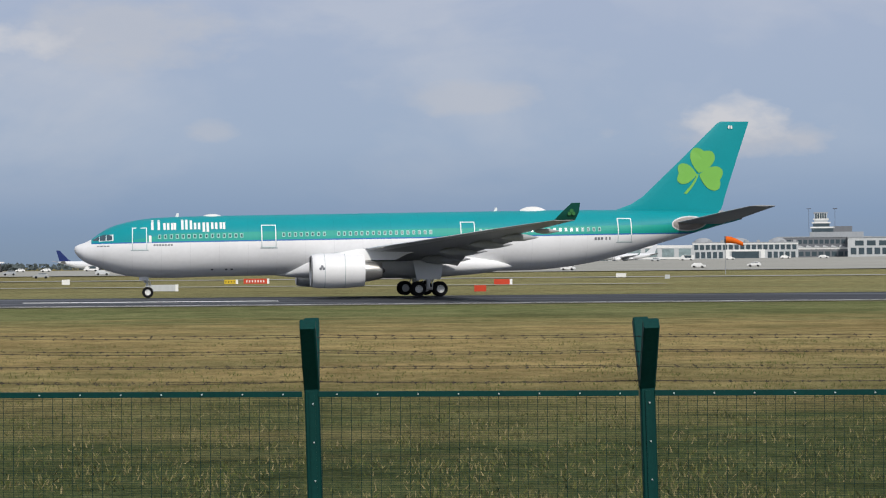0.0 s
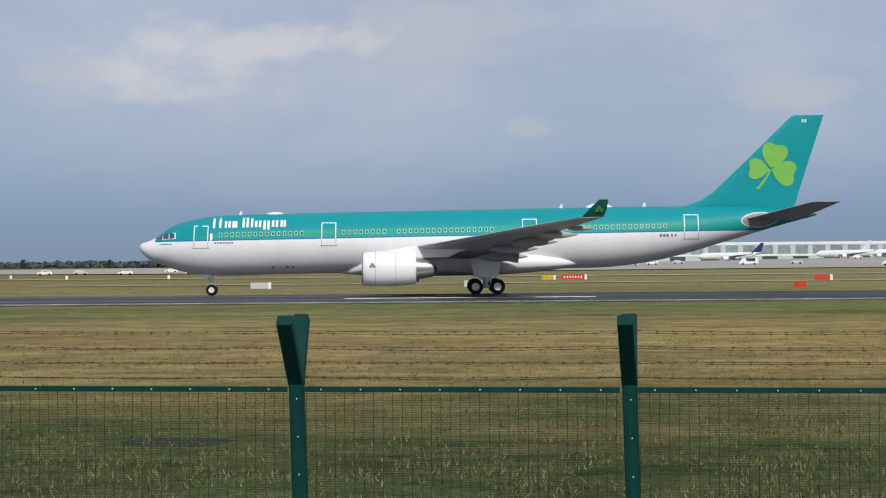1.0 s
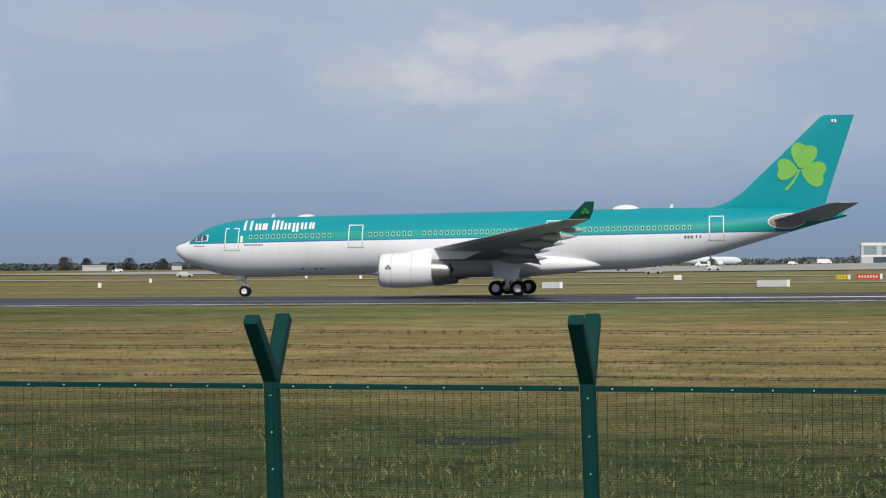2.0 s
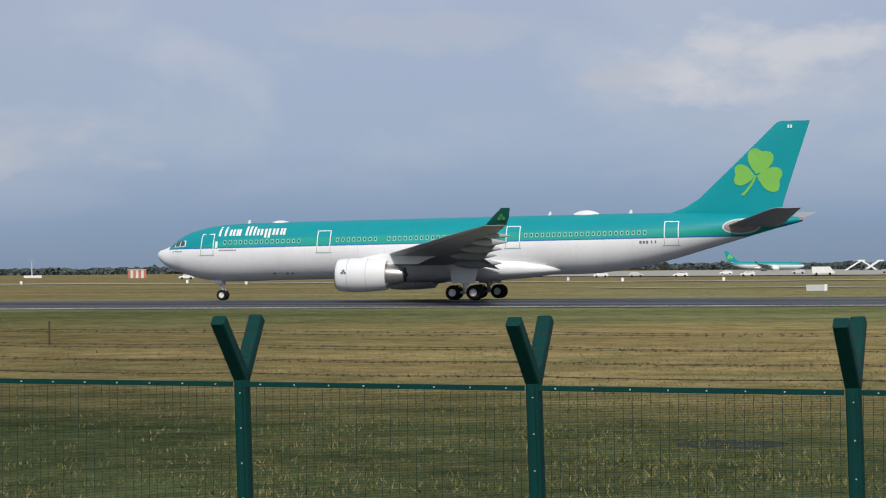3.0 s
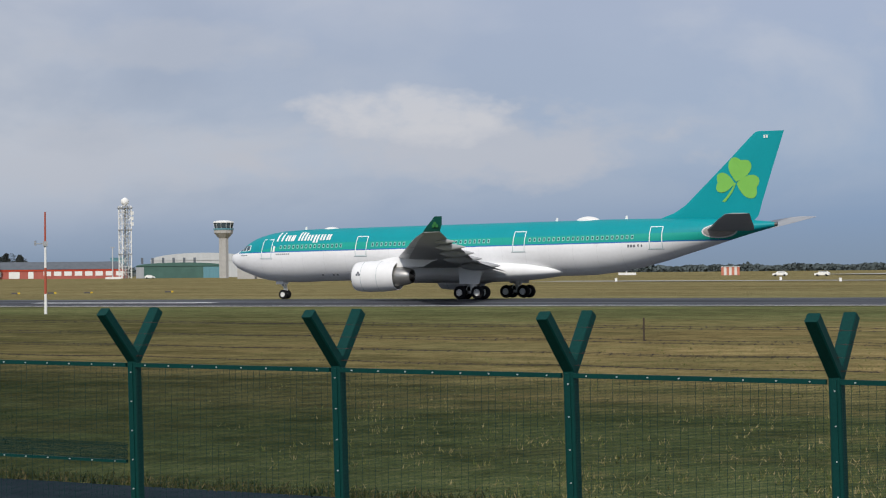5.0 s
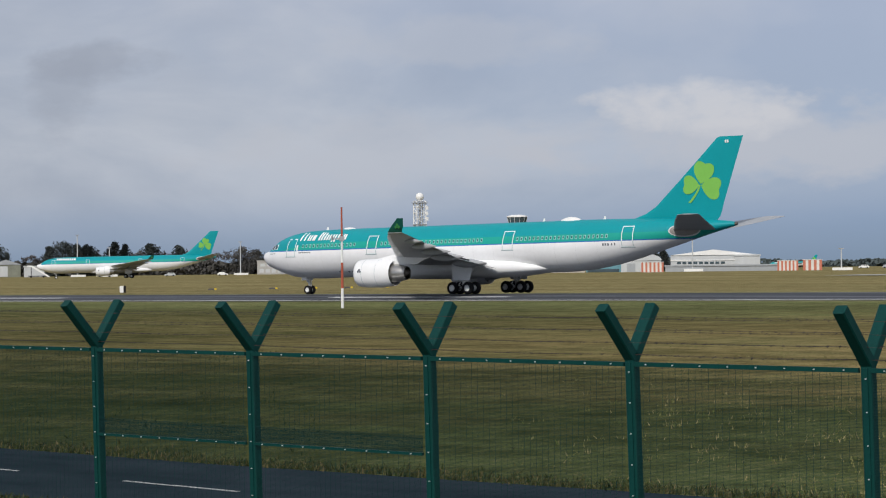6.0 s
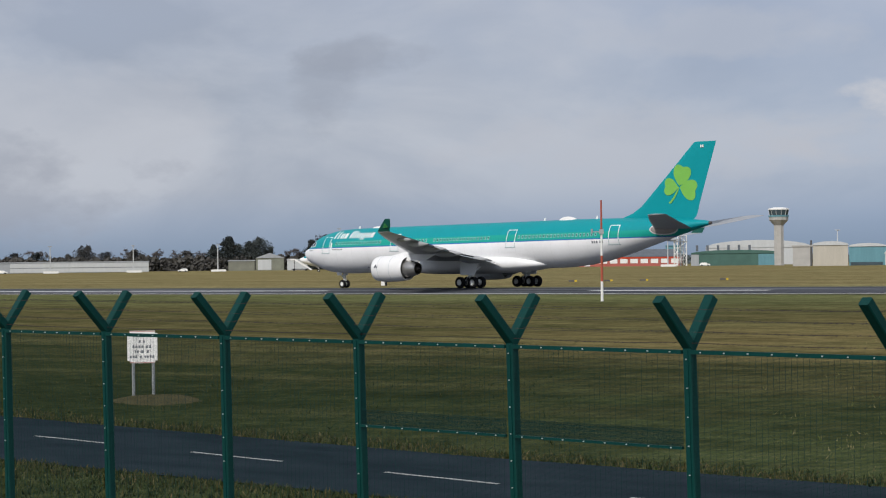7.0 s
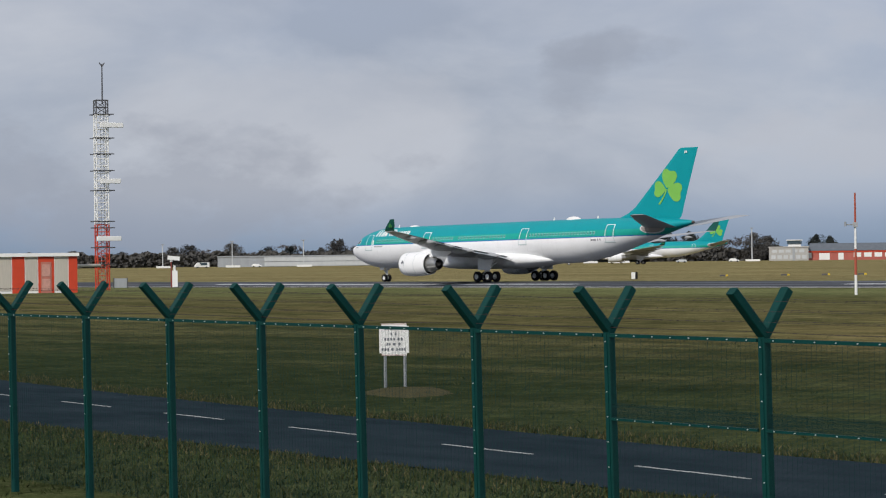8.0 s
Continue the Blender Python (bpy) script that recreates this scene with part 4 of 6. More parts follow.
def landing_gear(plane):
    """Returns the wheels that turn, with their radius."""
    wheels = []
    tyre, rim = wheel_mesh(0.52, 0.36, 0.27)
    bm = bmesh.new()
    tube(bm, (6.67, 0, 0.52), (6.55, 0, 2.5), 0.11, 0.14, 10)
    tube(bm, (6.67, -0.45, 0.52), (6.67, 0.45, 0.52), 0.07, sides=8)
    tube(bm, (6.62, 0, 1.3), (5.4, 0, 2.4), 0.06, sides=6)
    tube(bm, (6.95, 0, 0.9), (6.85, 0, 1.6), 0.05, sides=6)
    tube(bm, (6.62, -0.3, 1.35), (6.62, 0.3, 1.35), 0.05, sides=6)
    tube(bm, (6.6, 0, 1.2), (6.95, 0, 1.05), 0.05, sides=6)
    gear = part("nose_gear", bm, WHITE, plane, "white nose gear leg")
    bm = bmesh.new()
    box(bm, 6.36, 6.52, -0.22, 0.22, 1.42, 1.62)
    part("gear_light_box", bm, STEEL, gear)
    for s in (-1, 1):
        bm = bmesh.new()
        box(bm, 5.9, 6.75, s * 0.55 - 0.02, s * 0.55 + 0.02, 1.62, 2.2)
        part("gear_door", bm, NACELLE, gear)
    for y in (-0.35, 0.35):
        w = new("wheel", tyre)
        w.parent = plane
        r = new("rim", rim)
        r.parent = w
        wheels.append((w, (6.67, y, 0.52), 0.52))
    tyre, rim = wheel_mesh(0.69, 0.50, 0.35)
    for s in (-1, 1):
        bm = bmesh.new()
        tube(bm, (32.05, s * 5.34, 0.75), (31.75, s * 5.0, 3.6), 0.17, 0.24, 12)
        tube(bm, (31.0, s * 5.34, 0.69), (33.1, s * 5.34, 0.74), 0.14, sides=8)
        for a in (31.06, 33.04):
            tube(bm, (a, s * 5.34 - 0.75, 0.69), (a, s * 5.34 + 0.75, 0.69), 0.09, sides=8)
        tube(bm, (32.0, s * 5.3, 1.6), (31.9, s * 3.2, 2.6), 0.10, sides=8)
        tube(bm, (32.4, s * 5.34, 0.9), (32.5, s * 5.3, 1.9), 0.06, sides=6)
        tube(bm, (32.05, s * 5.34, 1.1), (33.3, s * 5.1, 2.9), 0.08, sides=6)
        tube(bm, (31.2, s * 5.34, 0.85), (31.85, s * 5.25, 1.7), 0.05, sides=6)
        tube(bm, (31.85, s * 5.1, 2.3), (32.05, s * 5.3, 1.25), 0.26, 0.22, 10)
        gear = part("main_gear", bm, WHITE, plane, "white main gear leg and bogie")
        for a in (31.4, 32.7):
            bm = bmesh.new()
            tube(bm, (a, s * 5.34 - 0.28, 0.72), (a, s * 5.34 + 0.28, 0.72), 0.2, sides=10)
            part("brake_pack", bm, DARK_STEEL, gear)
        bm = bmesh.new()
        q = [bm.verts.new(p) for p in ((30.9, s * 5.85, 1.55), (33.1, s * 5.85, 1.55), (33.4, s * 5.55, 3.3), (30.6, s * 5.55, 3.3))]
        q2 = [bm.verts.new(v.co + Vector((0, -s * 0.06, 0))) for v in q]
        bm.faces.new(q)
        bm.faces.new(q2[::-1])
        for i in range(4):
            bm.faces.new((q[i], q2[i], q2[(i + 1) % 4], q[(i + 1) % 4]))
        part("gear_door", bm, NACELLE, gear, "white gear door")
        for a in (31.06, 33.04):
            for y in (-0.70, 0.70):
                w = new("wheel", tyre)
                w.parent = plane
                r = new("rim", rim)
                r.parent = w
                wheels.append((w, (a, s * 5.34 + y, 0.69), 0.69))
    return wheels


rolling, rolling_body, rolling_fin = build_airliner(TEAL_LIVERY, TEAL, "teal and white twin-engine airliner rolling along the runway")
airliner_details(rolling, rolling_body, rolling_fin)
WHEELS = landing_gear(rolling)


# ---- things beyond the fence, placed by bearing (degrees left of straight ahead) and range in metres ----
def spot(bearing, reach, lift=0.0, turn=0.0):
    b = radians(bearing)
    x, y = -reach * math.sin(b), reach * math.cos(b)
    return pose(x, y, ground_height(x, y) + lift, 0, 0, bearing + turn)


CONCRETE = plain("pale_concrete", (0.42, 0.41, 0.39), 0.85, vary=0.15, scale=0.3, stretch=(1, 1, 2))
BEIGE = plain("beige_cladding", (0.46, 0.43, 0.37), 0.7, vary=0.12, scale=0.25, stretch=(3, 3, 0.3))
GREY_CLAD = plain("grey_cladding", (0.33, 0.35, 0.37), 0.55, vary=0.12, scale=0.25, stretch=(3, 3, 0.3))
SLATE_CLAD = plain("dark_grey_cladding", (0.16, 0.17, 0.185), 0.6, vary=0.12, scale=0.25, stretch=(3, 3, 0.3))
PALE_CLAD = plain("pale_cladding", (0.50, 0.52, 0.53), 0.55, vary=0.10, scale=0.2, stretch=(3, 3, 0.3))
TEAL_CLAD = plain("blue_green_cladding", (0.12, 0.27, 0.32), 0.5, vary=0.15, scale=0.3, stretch=(3, 3, 0.3))
GREEN_CLAD = plain("green_cladding", (0.06, 0.13, 0.11), 0.6, vary=0.2, scale=0.3)
# wall red lightened, with distance haze put into the colour
BRICK_RED = plain("red_painted_wall", (0.40, 0.115, 0.09), 0.7, vary=0.15, scale=0.4)
SLATE = plain("slate_roof", (0.13, 0.145, 0.165), 0.75, vary=0.2, scale=0.5)
DULL_GLASS = plain("dull_window_glass", (0.06, 0.085, 0.10), 0.12, vary=0.3, scale=0.2)
GREEN_GLASS = plain("tinted_window_glass", (0.24, 0.31, 0.32), 0.15, vary=0.4, scale=0.05)
ORANGE = plain("orange_cloth", (0.72, 0.14, 0.02), 0.8, vary=0.15, scale=1.0)
YELLOW = plain("yellow_paint", (0.62, 0.44, 0.03), 0.5)
BARK = plain("dark_bark", (0.075, 0.060, 0.048), 0.9, vary=0.25, scale=1.5)
# needles, twigs and scrub are lightened: distance haze is put into the colour
CONIFER = plain("dark_conifer_needles", (0.050, 0.058, 0.056), 0.9, vary=0.4, scale=0.8)
TWIG = plain("bare_winter_twigs", (0.105, 0.096, 0.094), 0.95, vary=0.3, scale=0.5)
BRUSH = plain("winter_scrub", (0.078, 0.076, 0.072), 0.95, vary=0.35, scale=0.25)
# bluish tint paints the haze over the far woods
FAR_WOOD = plain("hazed_woodland", (0.080, 0.098, 0.100), 0.95, vary=0.35, scale=0.05)
EARTH = plain("bare_earth", (0.072, 0.064, 0.034), 0.95, vary=0.3, scale=1.5, bump=0.5)
DARK_GROUND = plain("dark_ground", (0.052, 0.058, 0.046), 0.8, vary=0.35, scale=0.8, bump=0.4)


def building(name, label, m, width, height, depth, wall, roof="flat", roof_mat=None, rise=0.0, windows=(), doors=(), bands=()):
    """Front wall along local x at y = 0. windows: (x0, x1, count, z0, z1, material); doors: (x0, x1, z0, z1, material, part name); bands alike."""
    b = thing(name, label, "building")
    b.matrix_basis = m
    bm = bmesh.new()
    box(bm, 0, width, 0, depth, -1.5, height)
    body = part("wall", bm, wall, b)
    bm = bmesh.new()
    over = 0.3
    if roof == "flat":
        box(bm, -over, width + over, -over, depth + over, height, height + 0.5)
    elif roof == "gable":  # ridge runs away from the viewer
        loft(bm, [[(-over, y, height), (width + over, y, height), (width / 2, y, height + rise)] for y in (-over, depth + over)])
    elif roof == "hip":  # ridge along the front
        loft(bm, [[(x, -over, height), (x, depth + over, height), (x + s, depth / 2, height + rise)] for x, s in ((-over, rise * 0.8), (width + over, -rise * 0.8))])
    elif roof == "barrel":
        loft(bm, [[(-over + (width + 2 * over) * (1 - math.cos(math.pi * i / 12)) / 2, y, height + rise * math.sin(math.pi * i / 12)) for i in range(13)] for y in (-over, depth + over)])
    part("roof", bm, roof_mat or wall, b)
    for x0, x1, count, z0, z1, mat in windows:
        step = (x1 - x0) / count
        for i in range(count):
            bm = bmesh.new()
            box(bm, x0 + step * (i + 0.14), x0 + step * (i + 0.86), -0.12, 0.1, z0, z1)
            part("window", bm, mat, b)
    for x0, x1, z0, z1, mat, kind in doors:
        bm = bmesh.new()
        box(bm, x0, x1, -0.16, 0.1, z0, z1)
        part(kind, bm, mat, b)
    for x0, x1, z0, z1, mat in bands:
        bm = bmesh.new()
        box(bm, x0, x1, -0.22, 0.1, z0, z1)
        part("wall_band", bm, mat, b)
    return b


def px(reach):
    """Metres that one picture step spans at that range."""
    return reach / 4232


# apron and taxiway beyond the runway
def flat_sheet(name, material, corners, label, category, lift=0.03, cuts=24):
    bm = bmesh.new()
    (x0, x1), (y0, y1) = corners
    rows = []
    for i in range(cuts + 1):
        y = y0 + (y1 - y0) * i / cuts
        rows.append([bm.verts.new((x0 + (x1 - x0) * j / cuts, y, ground_height(x0 + (x1 - x0) * j / cuts, y) + lift)) for j in range(cuts + 1)])
    for a, b in zip(rows, rows[1:]):
        for j in range(cuts):
            bm.faces.new((a[j], a[j + 1], b[j + 1], b[j]))
    return tagged(part(name, bm, material), label, category, kind="structure")


flat_sheet("apron", APRON, ((-330, 700), (690, 1290)), "wide pale concrete apron before the terminal", "apron", 0.25)
lane_strip("taxiway", -270, 900, 292, 312, 0.12, APRON, "pale concrete taxiway across the grass", "taxiway", steps=50)
lane_strip("taxiway_link", -90, 60, 150, 157, 0.10, APRON, "narrow pale service track across the grass", "taxiway", steps=20)

# terminal side: the long pier, hangars and the old control building
R_ = 1250
pier = building("terminal_pier", "long white and glass terminal pier with a flat roof", spot(3.7, R_, 0, 2), 236, 10.2, 22, PALE_CLAD, "flat", WHITE,
                windows=[(0, 236, 26, 4.5, 8.9, GREEN_GLASS)], doors=[(6 + 16 * i, 14 + 16 * i, 0, 3.2, DULL_GLASS, "gate_door") for i in range(14)], bands=[(0, 236, 3.4, 4.3, WHITE), (0, 236, 9.3, 10.2, WHITE)])
hall = building("terminal_hall", "pale terminal hall with portal fronts and low domed roofs", spot(-6.9, 1240, 0, 0), 54, 8.4, 30, PALE_CLAD, "flat", GREY_CLAD, 0,
                windows=[(0.5, 53.5, 18, 4.9, 7.4, DULL_GLASS), (1, 16, 5, 0.6, 3.8, DULL_GLASS), (38, 53, 5, 0.6, 3.8, DULL_GLASS)], doors=[(20, 34, 0.4, 4.0, DULL_GLASS, "portal_window")], bands=[(17, 37, 4.0, 5.0, WHITE), (17, 19, 0, 4.0, WHITE), (35, 37, 0, 4.0, WHITE), (0, 54, 7.6, 8.3, WHITE)])
for x, r in ((5.5, 5.0), (23.0, 6.5), (44.0, 4.5)):
    bm = bmesh.new()
    loft(bm, [[(x + math.cos(q) * r * f, 10 + math.sin(q) * r * f, 8.8 + z) for q in (2 * math.pi * i / 14 for i in range(14))] for f, z in ((1, 0), (0.95, 0.7), (0.72, 1.6), (0.4, 2.2), (0.05, 2.4))])
    part("roof_dome", bm, GREY_CLAD, hall, "low grey roof dome", True)
for i in range(9):
    bm = bmesh.new()
    box(bm, 2 + 6.2 * i, 3.6 + 6.2 * i, 3, 6, 8.8, 9.9)
    part("roof_plant", bm, STEEL, hall)
old = building("control_building", "dark grey stepped control building with a terraced tower", spot(-8.9, 1300, 0, 0), 50, 11.0, 24, SLATE_CLAD, "flat", GREY_CLAD,
               windows=[(2, 48, 16, 7.6, 9.8, DULL_GLASS), (4, 46, 12, 1.0, 3.4, DULL_GLASS)], bands=[(0, 46, 4.6, 5.6, WHITE)])
for x0, x1, z0, z1, mat, nm in ((17.5, 46, 11.5, 14.0, GREY_CLAD, "upper_storey"), (30, 40, 14.0, 17.0, SLATE_CLAD, "plant_room"), (18.5, 30, 14.0, 16.0, DULL_GLASS, "tower_storey"), (17.8, 30.6, 16.0, 16.8, WHITE, "tower_ledge"), (19.2, 28, 16.8, 18.6, DULL_GLASS, "tower_storey"), (18.6, 28.6, 18.6, 19.3, WHITE, "tower_ledge"), (20, 27, 19.3, 20.6, PALE_CLAD, "tower_storey"), (19.4, 27.6, 20.6, 21.2, WHITE, "tower_ledge"), (20.2, 26.6, 21.2, 24.0, DULL_GLASS, "tower_cab"), (19.6, 27.2, 24.0, 24.6, GREY_CLAD, "tower_roof")):
    bm = bmesh.new()
    box(bm, x0, x1, 4, 14, z0, z1)
    part(nm, bm, mat, old)
for i in range(6):
    bm = bmesh.new()
    box(bm, 20.1 + 1.24 * i, 20.3 + 1.24 * i, 3.9, 4.1, 21.2, 24.0)
    part("mullion", bm, WHITE, old)
for i in range(10):
    bm = bmesh.new()
    loft(bm, [[(2 + 4.4 * i + dx, y, z) for dx, z in ((0, 5.6), (4.2, 5.6), (0.6, 6.9))] for y in (-0.6, 0.2)])
    part("saw_roof", bm, PALE_CLAD, old)
for x in (17.0, 31.0):
    bm = bmesh.new()
    tube(bm, (x, 8, 14), (x, 8, 26.6), 0.08, sides=6)
    tube(bm, (x - 1.2, 8, 26.6), (x + 1.2, 8, 26.6), 0.2, sides=6)
    part("roof_aerial", bm, DARK_STEEL, old)
building("cargo_building", "grey flat-roofed cargo building with tall windows", spot(-10.55, 1290, 0, 0), 60, 10.4, 24, PALE_CLAD, "flat", GREY_CLAD,
         windows=[(1, 30, 7, 1.5, 5.0, DULL_GLASS), (3, 28, 4, 6.2, 8.8, DULL_GLASS)], doors=[(32, 56, 0.3, 4.6, DARK_STEEL, "shutter")])


def windsock(m):
    w = thing("windsock", "orange windsock on a thin steel pole", "windsock")
    w.matrix_basis = m
    bm = bmesh.new()
    tube(bm, (0, 0, -0.3), (0, 0, 9.3), 0.10, 0.07, 8)
    part("pole", bm, STEEL, w)
    bm = bmesh.new()
    loft(bm, [[(x, math.cos(q) * r, z + math.sin(q) * r) for q in (2 * math.pi * i / 12 for i in range(12))] for x, z, r in ((0.1, 8.6, 0.85), (1.4, 8.5, 0.78), (2.8, 8.1, 0.66), (4.4, 7.4, 0.46))], False)
    part("sock", bm, ORANGE, w, "orange cloth sock", True)
    bm = bmesh.new()
    loft(bm, [[(x, math.cos(q) * r, 8.6 + math.sin(q) * r) for q in (2 * math.pi * i / 12 for i in range(12))] for x, r in ((-0.25, 0.80), (0.12, 0.87))], False)
    part("hoop", bm, DARK_STEEL, w)


windsock(spot(-7.68, 600))

# hangars and the control tower further along
RH = 850


def hangar_at(bearing_left, width_steps, name, label, height_steps, wall, roof="flat", roof_mat=None, rise=0.0, reach=RH, **more):
    s = px(reach)
    return building(name, label, spot(bearing_left, reach), width_steps * s, height_steps * s, 18, wall, roof, roof_mat, rise, **more)


hangar_at(38.95, 34, "grey_store", "grey concrete store beside the hangars", 34, CONCRETE)
hangar_at(38.48, 61, "beige_hangar", "beige box hangar with a low pale roof", 36, BEIGE, "barrel", PALE_CLAD, 1.4, doors=[(-0.9, -0.2, 0, 9, DARK_STEEL, "end_post")])
hangar_at(37.63, 64, "teal_hangar", "hangar with a blue-green sliding door", 33, TEAL_CLAD, "barrel", PALE_CLAD, 1.2, doors=[(0.4, 11.6, 0.1, 1.2, DULL_GLASS, "door_foot")])
hangar_at(36.8, 70, "white_hangar", "white hangar with a domed roof", 20, PALE_CLAD, "barrel", PALE_CLAD, 2.6, doors=[(2, 5, 0, 3, GREY_CLAD, "door")])
big = hangar_at(35.62, 150, "gabled_hangar", "large white gabled hangar with dark low windows", 28, PALE_CLAD, "gable", WHITE, 2.0, reach=880,
                windows=[(2, 20, 9, 2.6, 3.4, DULL_GLASS)], doors=[(24.5 + 1.3 * i, 25.2 + 1.3 * i, 1.8, 5.2, DULL_GLASS, "door_slit") for i in range(4)], bands=[(0, 31, 3.8, 4.1, WHITE)])
hangar_at(35.75, 200, "grey_yard_wall", "long low grey yard wall before the hangars", 9, GREY_CLAD, reach=830)
hangar_at(34.1, 44, "flat_hangar", "white flat-roofed hangar beside the gabled one", 26, PALE_CLAD, reach=870)


# red paled to paint in the haze between here and the huts
HUT_RED = plain("hazed_red_paint", (0.50, 0.17, 0.11), 0.7, vary=0.2, scale=0.6)
HUT_WHITE = plain("dull_white_paint", (0.66, 0.64, 0.60), 0.7, vary=0.12, scale=0.6)


def striped_hut(m, width, height, depth, stripes, name="striped_hut"):
    hut = thing(name, "red and white striped equipment hut standing on the grass", "hut", "striped huts on the airfield")
    hut.matrix_basis = m
    bm = bmesh.new()
    box(bm, 0, width, 0.02, depth, -0.3, height)
    part("wall", bm, HUT_WHITE, hut)
    step = width / stripes
    for i in range(0, stripes, 2):
        bm = bmesh.new()
        box(bm, step * i, step * (i + 1), -0.02, 0.03, 0, height)
        part("stripe_panel", bm, HUT_RED, hut)
    bm = bmesh.new()
    box(bm, -0.12, width + 0.12, -0.15, depth + 0.15, height, height + 0.12)
    part("roof", bm, WHITE, hut)


striped_hut(spot(36.32, 800), 7.4, 3.3, 3, 11)
striped_hut(spot(33.10, 820), 7.0, 3.4, 3, 11)
striped_hut(spot(32.5, 820), 6.4, 3.6, 3, 7)
striped_hut(spot(27.4, 780), 5.9, 2.7, 3, 7)

tower = thing("control_tower", "concrete control tower with a glazed cab", "tower")
tower.matrix_basis = spot(39.27, 1000)
for nm, rings, mat, n_ in (("shaft", ((2.1, -1), (2.1, 16.6)), CONCRETE, 8), ("collar", ((2.1, 16.6), (4.1, 18.8), (4.1, 20.2)), CONCRETE, 12), ("cab", ((3.7, 20.2), (4.3, 23.0)), DULL_GLASS, 12), ("ledge", ((4.35, 20.1), (4.35, 20.7)), TEAL_CLAD, 12), ("roof", ((4.5, 23.0), (4.4, 23.5), (2.2, 24.0)), WHITE, 12)):
    bm = bmesh.new()
    loft(bm, [[(math.cos(2 * math.pi * (i + 0.5) / n_) * r, math.sin(2 * math.pi * (i + 0.5) / n_) * r, z) for i in range(n_)] for r, z in rings])
    part(nm, bm, mat, tower)
for i in range(12):
    q = 2 * math.pi * (i + 0.5) / 12
    bm = bmesh.new()
    tube(bm, (math.cos(q) * 3.74, math.sin(q) * 3.74, 20.3), (math.cos(q) * 4.34, math.sin(q) * 4.34, 23.0), 0.12, sides=4)
    part("mullion", bm, PALE_CLAD, tower)

# green barrel shed with roof vents, the curved hangar behind, the long red building
shed = building("green_shed", "long dark green shed with square roof vents", spot(41.35, 1080, 0, 0), 40, 5.4, 14, GREEN_CLAD, "barrel", GREEN_CLAD, 1.6, doors=[(30, 40, 0, 5.0, TEAL_CLAD, "glazed_end")], bands=[(0, 3.5, 0, 5.0, GREY_CLAD)])
for i in range(6):
    bm = bmesh.new()
    box(bm, 2.2 + 4.7 * i, 3.3 + 4.7 * i, 4, 5.2, 6.5, 9.2)
    part("roof_vent", bm, SLATE, shed)
building("curved_hangar", "pale hangar with a wide curved roof", spot(41.0, 1200, 0, 0), 52, 8.5, 30, PALE_CLAD, "barrel", PALE_CLAD, 3.8)
red = building("red_building", "long red single-storey building with white windows and a slate roof", spot(44.65, 1150, 0, 0), 62, 4.5, 14, BRICK_RED, "hip", SLATE, 3.6,
               windows=[(22, 61, 8, 1.4, 3.5, WHITE)], doors=[(1, 3, 1, 3.6, WHITE, "door"), (6.5, 11.5, 0.2, 3.4, WHITE, "wide_door"), (15.5, 18.0, 0.2, 3.4, WHITE, "door")], bands=[(0, 62, 3.7, 4.3, RED)])
grey = building("grey_block", "two-storey grey concrete block with a small glazed lookout", spot(45.5, 1145, 0, 0), 18.5, 6.2, 14, CONCRETE, "flat", CONCRETE,
                windows=[(0.6, 18, 6, 0.8, 2.6, PALE_CLAD), (1, 17, 5, 3.8, 5.2, PALE_CLAD)], bands=[(11, 12.2, 0, 6.4, GREY_CLAD)])
for nm, mat, c in (("lookout_base", WHITE, (9, 15, 2, 8, 6.7, 7.9)), ("lookout_glass", DULL_GLASS, (8.6, 15.4, 1.6, 8.4, 7.9, 9.5)), ("lookout_roof", WHITE, (8.2, 15.8, 1.2, 8.8, 9.5, 9.9))):
    bm = bmesh.new()
    box(bm, *c)
    part(nm, bm, mat, grey)
building("blue_store", "small blue store behind the red building", spot(41.95, 1190, 0, 0), 8, 9.6, 8, TEAL_CLAD)
building("barn", "weathered green-grey barn with pale sliding doors", spot(51.75, 1150, 0, 0), 13.5, 6.0, 16, plain("mossy_cladding", (0.21, 0.22, 0.18), 0.8, vary=0.25, scale=0.3), "gable", GREY_CLAD, 2.4, doors=[(1.0, 7.5, 0.3, 5.2, PALE_CLAD, "sliding_door")])
building("lean_to", "low green-grey lean-to shed beside the barn", spot(52.4, 1150, 0, 0), 12.5, 4.6, 12, plain("mossy_boarding", (0.20, 0.205, 0.17), 0.85, vary=0.25, scale=0.3), "flat", GREY_CLAD)
building("pale_annexe", "pale low annexe shed", spot(51.0, 1140, 0, 0), 9.5, 4.8, 12, PALE_CLAD)
building("noise_wall", "long pale grey corrugated barrier wall", spot(58.65, 1130, 0, -2), 86, 4.7, 2.0, GREY_CLAD, "flat", GREY_CLAD, bands=[(22, 86, 0.2, 2.1, PALE_CLAD), (22, 86, 2.5, 4.5, PALE_CLAD)])
building("white_farmhouse", "low white building before the distant trees", spot(18.95, 1300), 16.5, 3.4, 8, WHITE, "flat", WHITE)
building("far_cottage", "small pale cottage with a pitched roof", spot(20.1, 1330), 5.5, 2.6, 6, PALE_CLAD, "hip", SLATE, 1.4)
building("far_shed", "pale flat shed before the distant trees", spot(22.2, 1330), 13, 2.6, 6, PALE_CLAD)


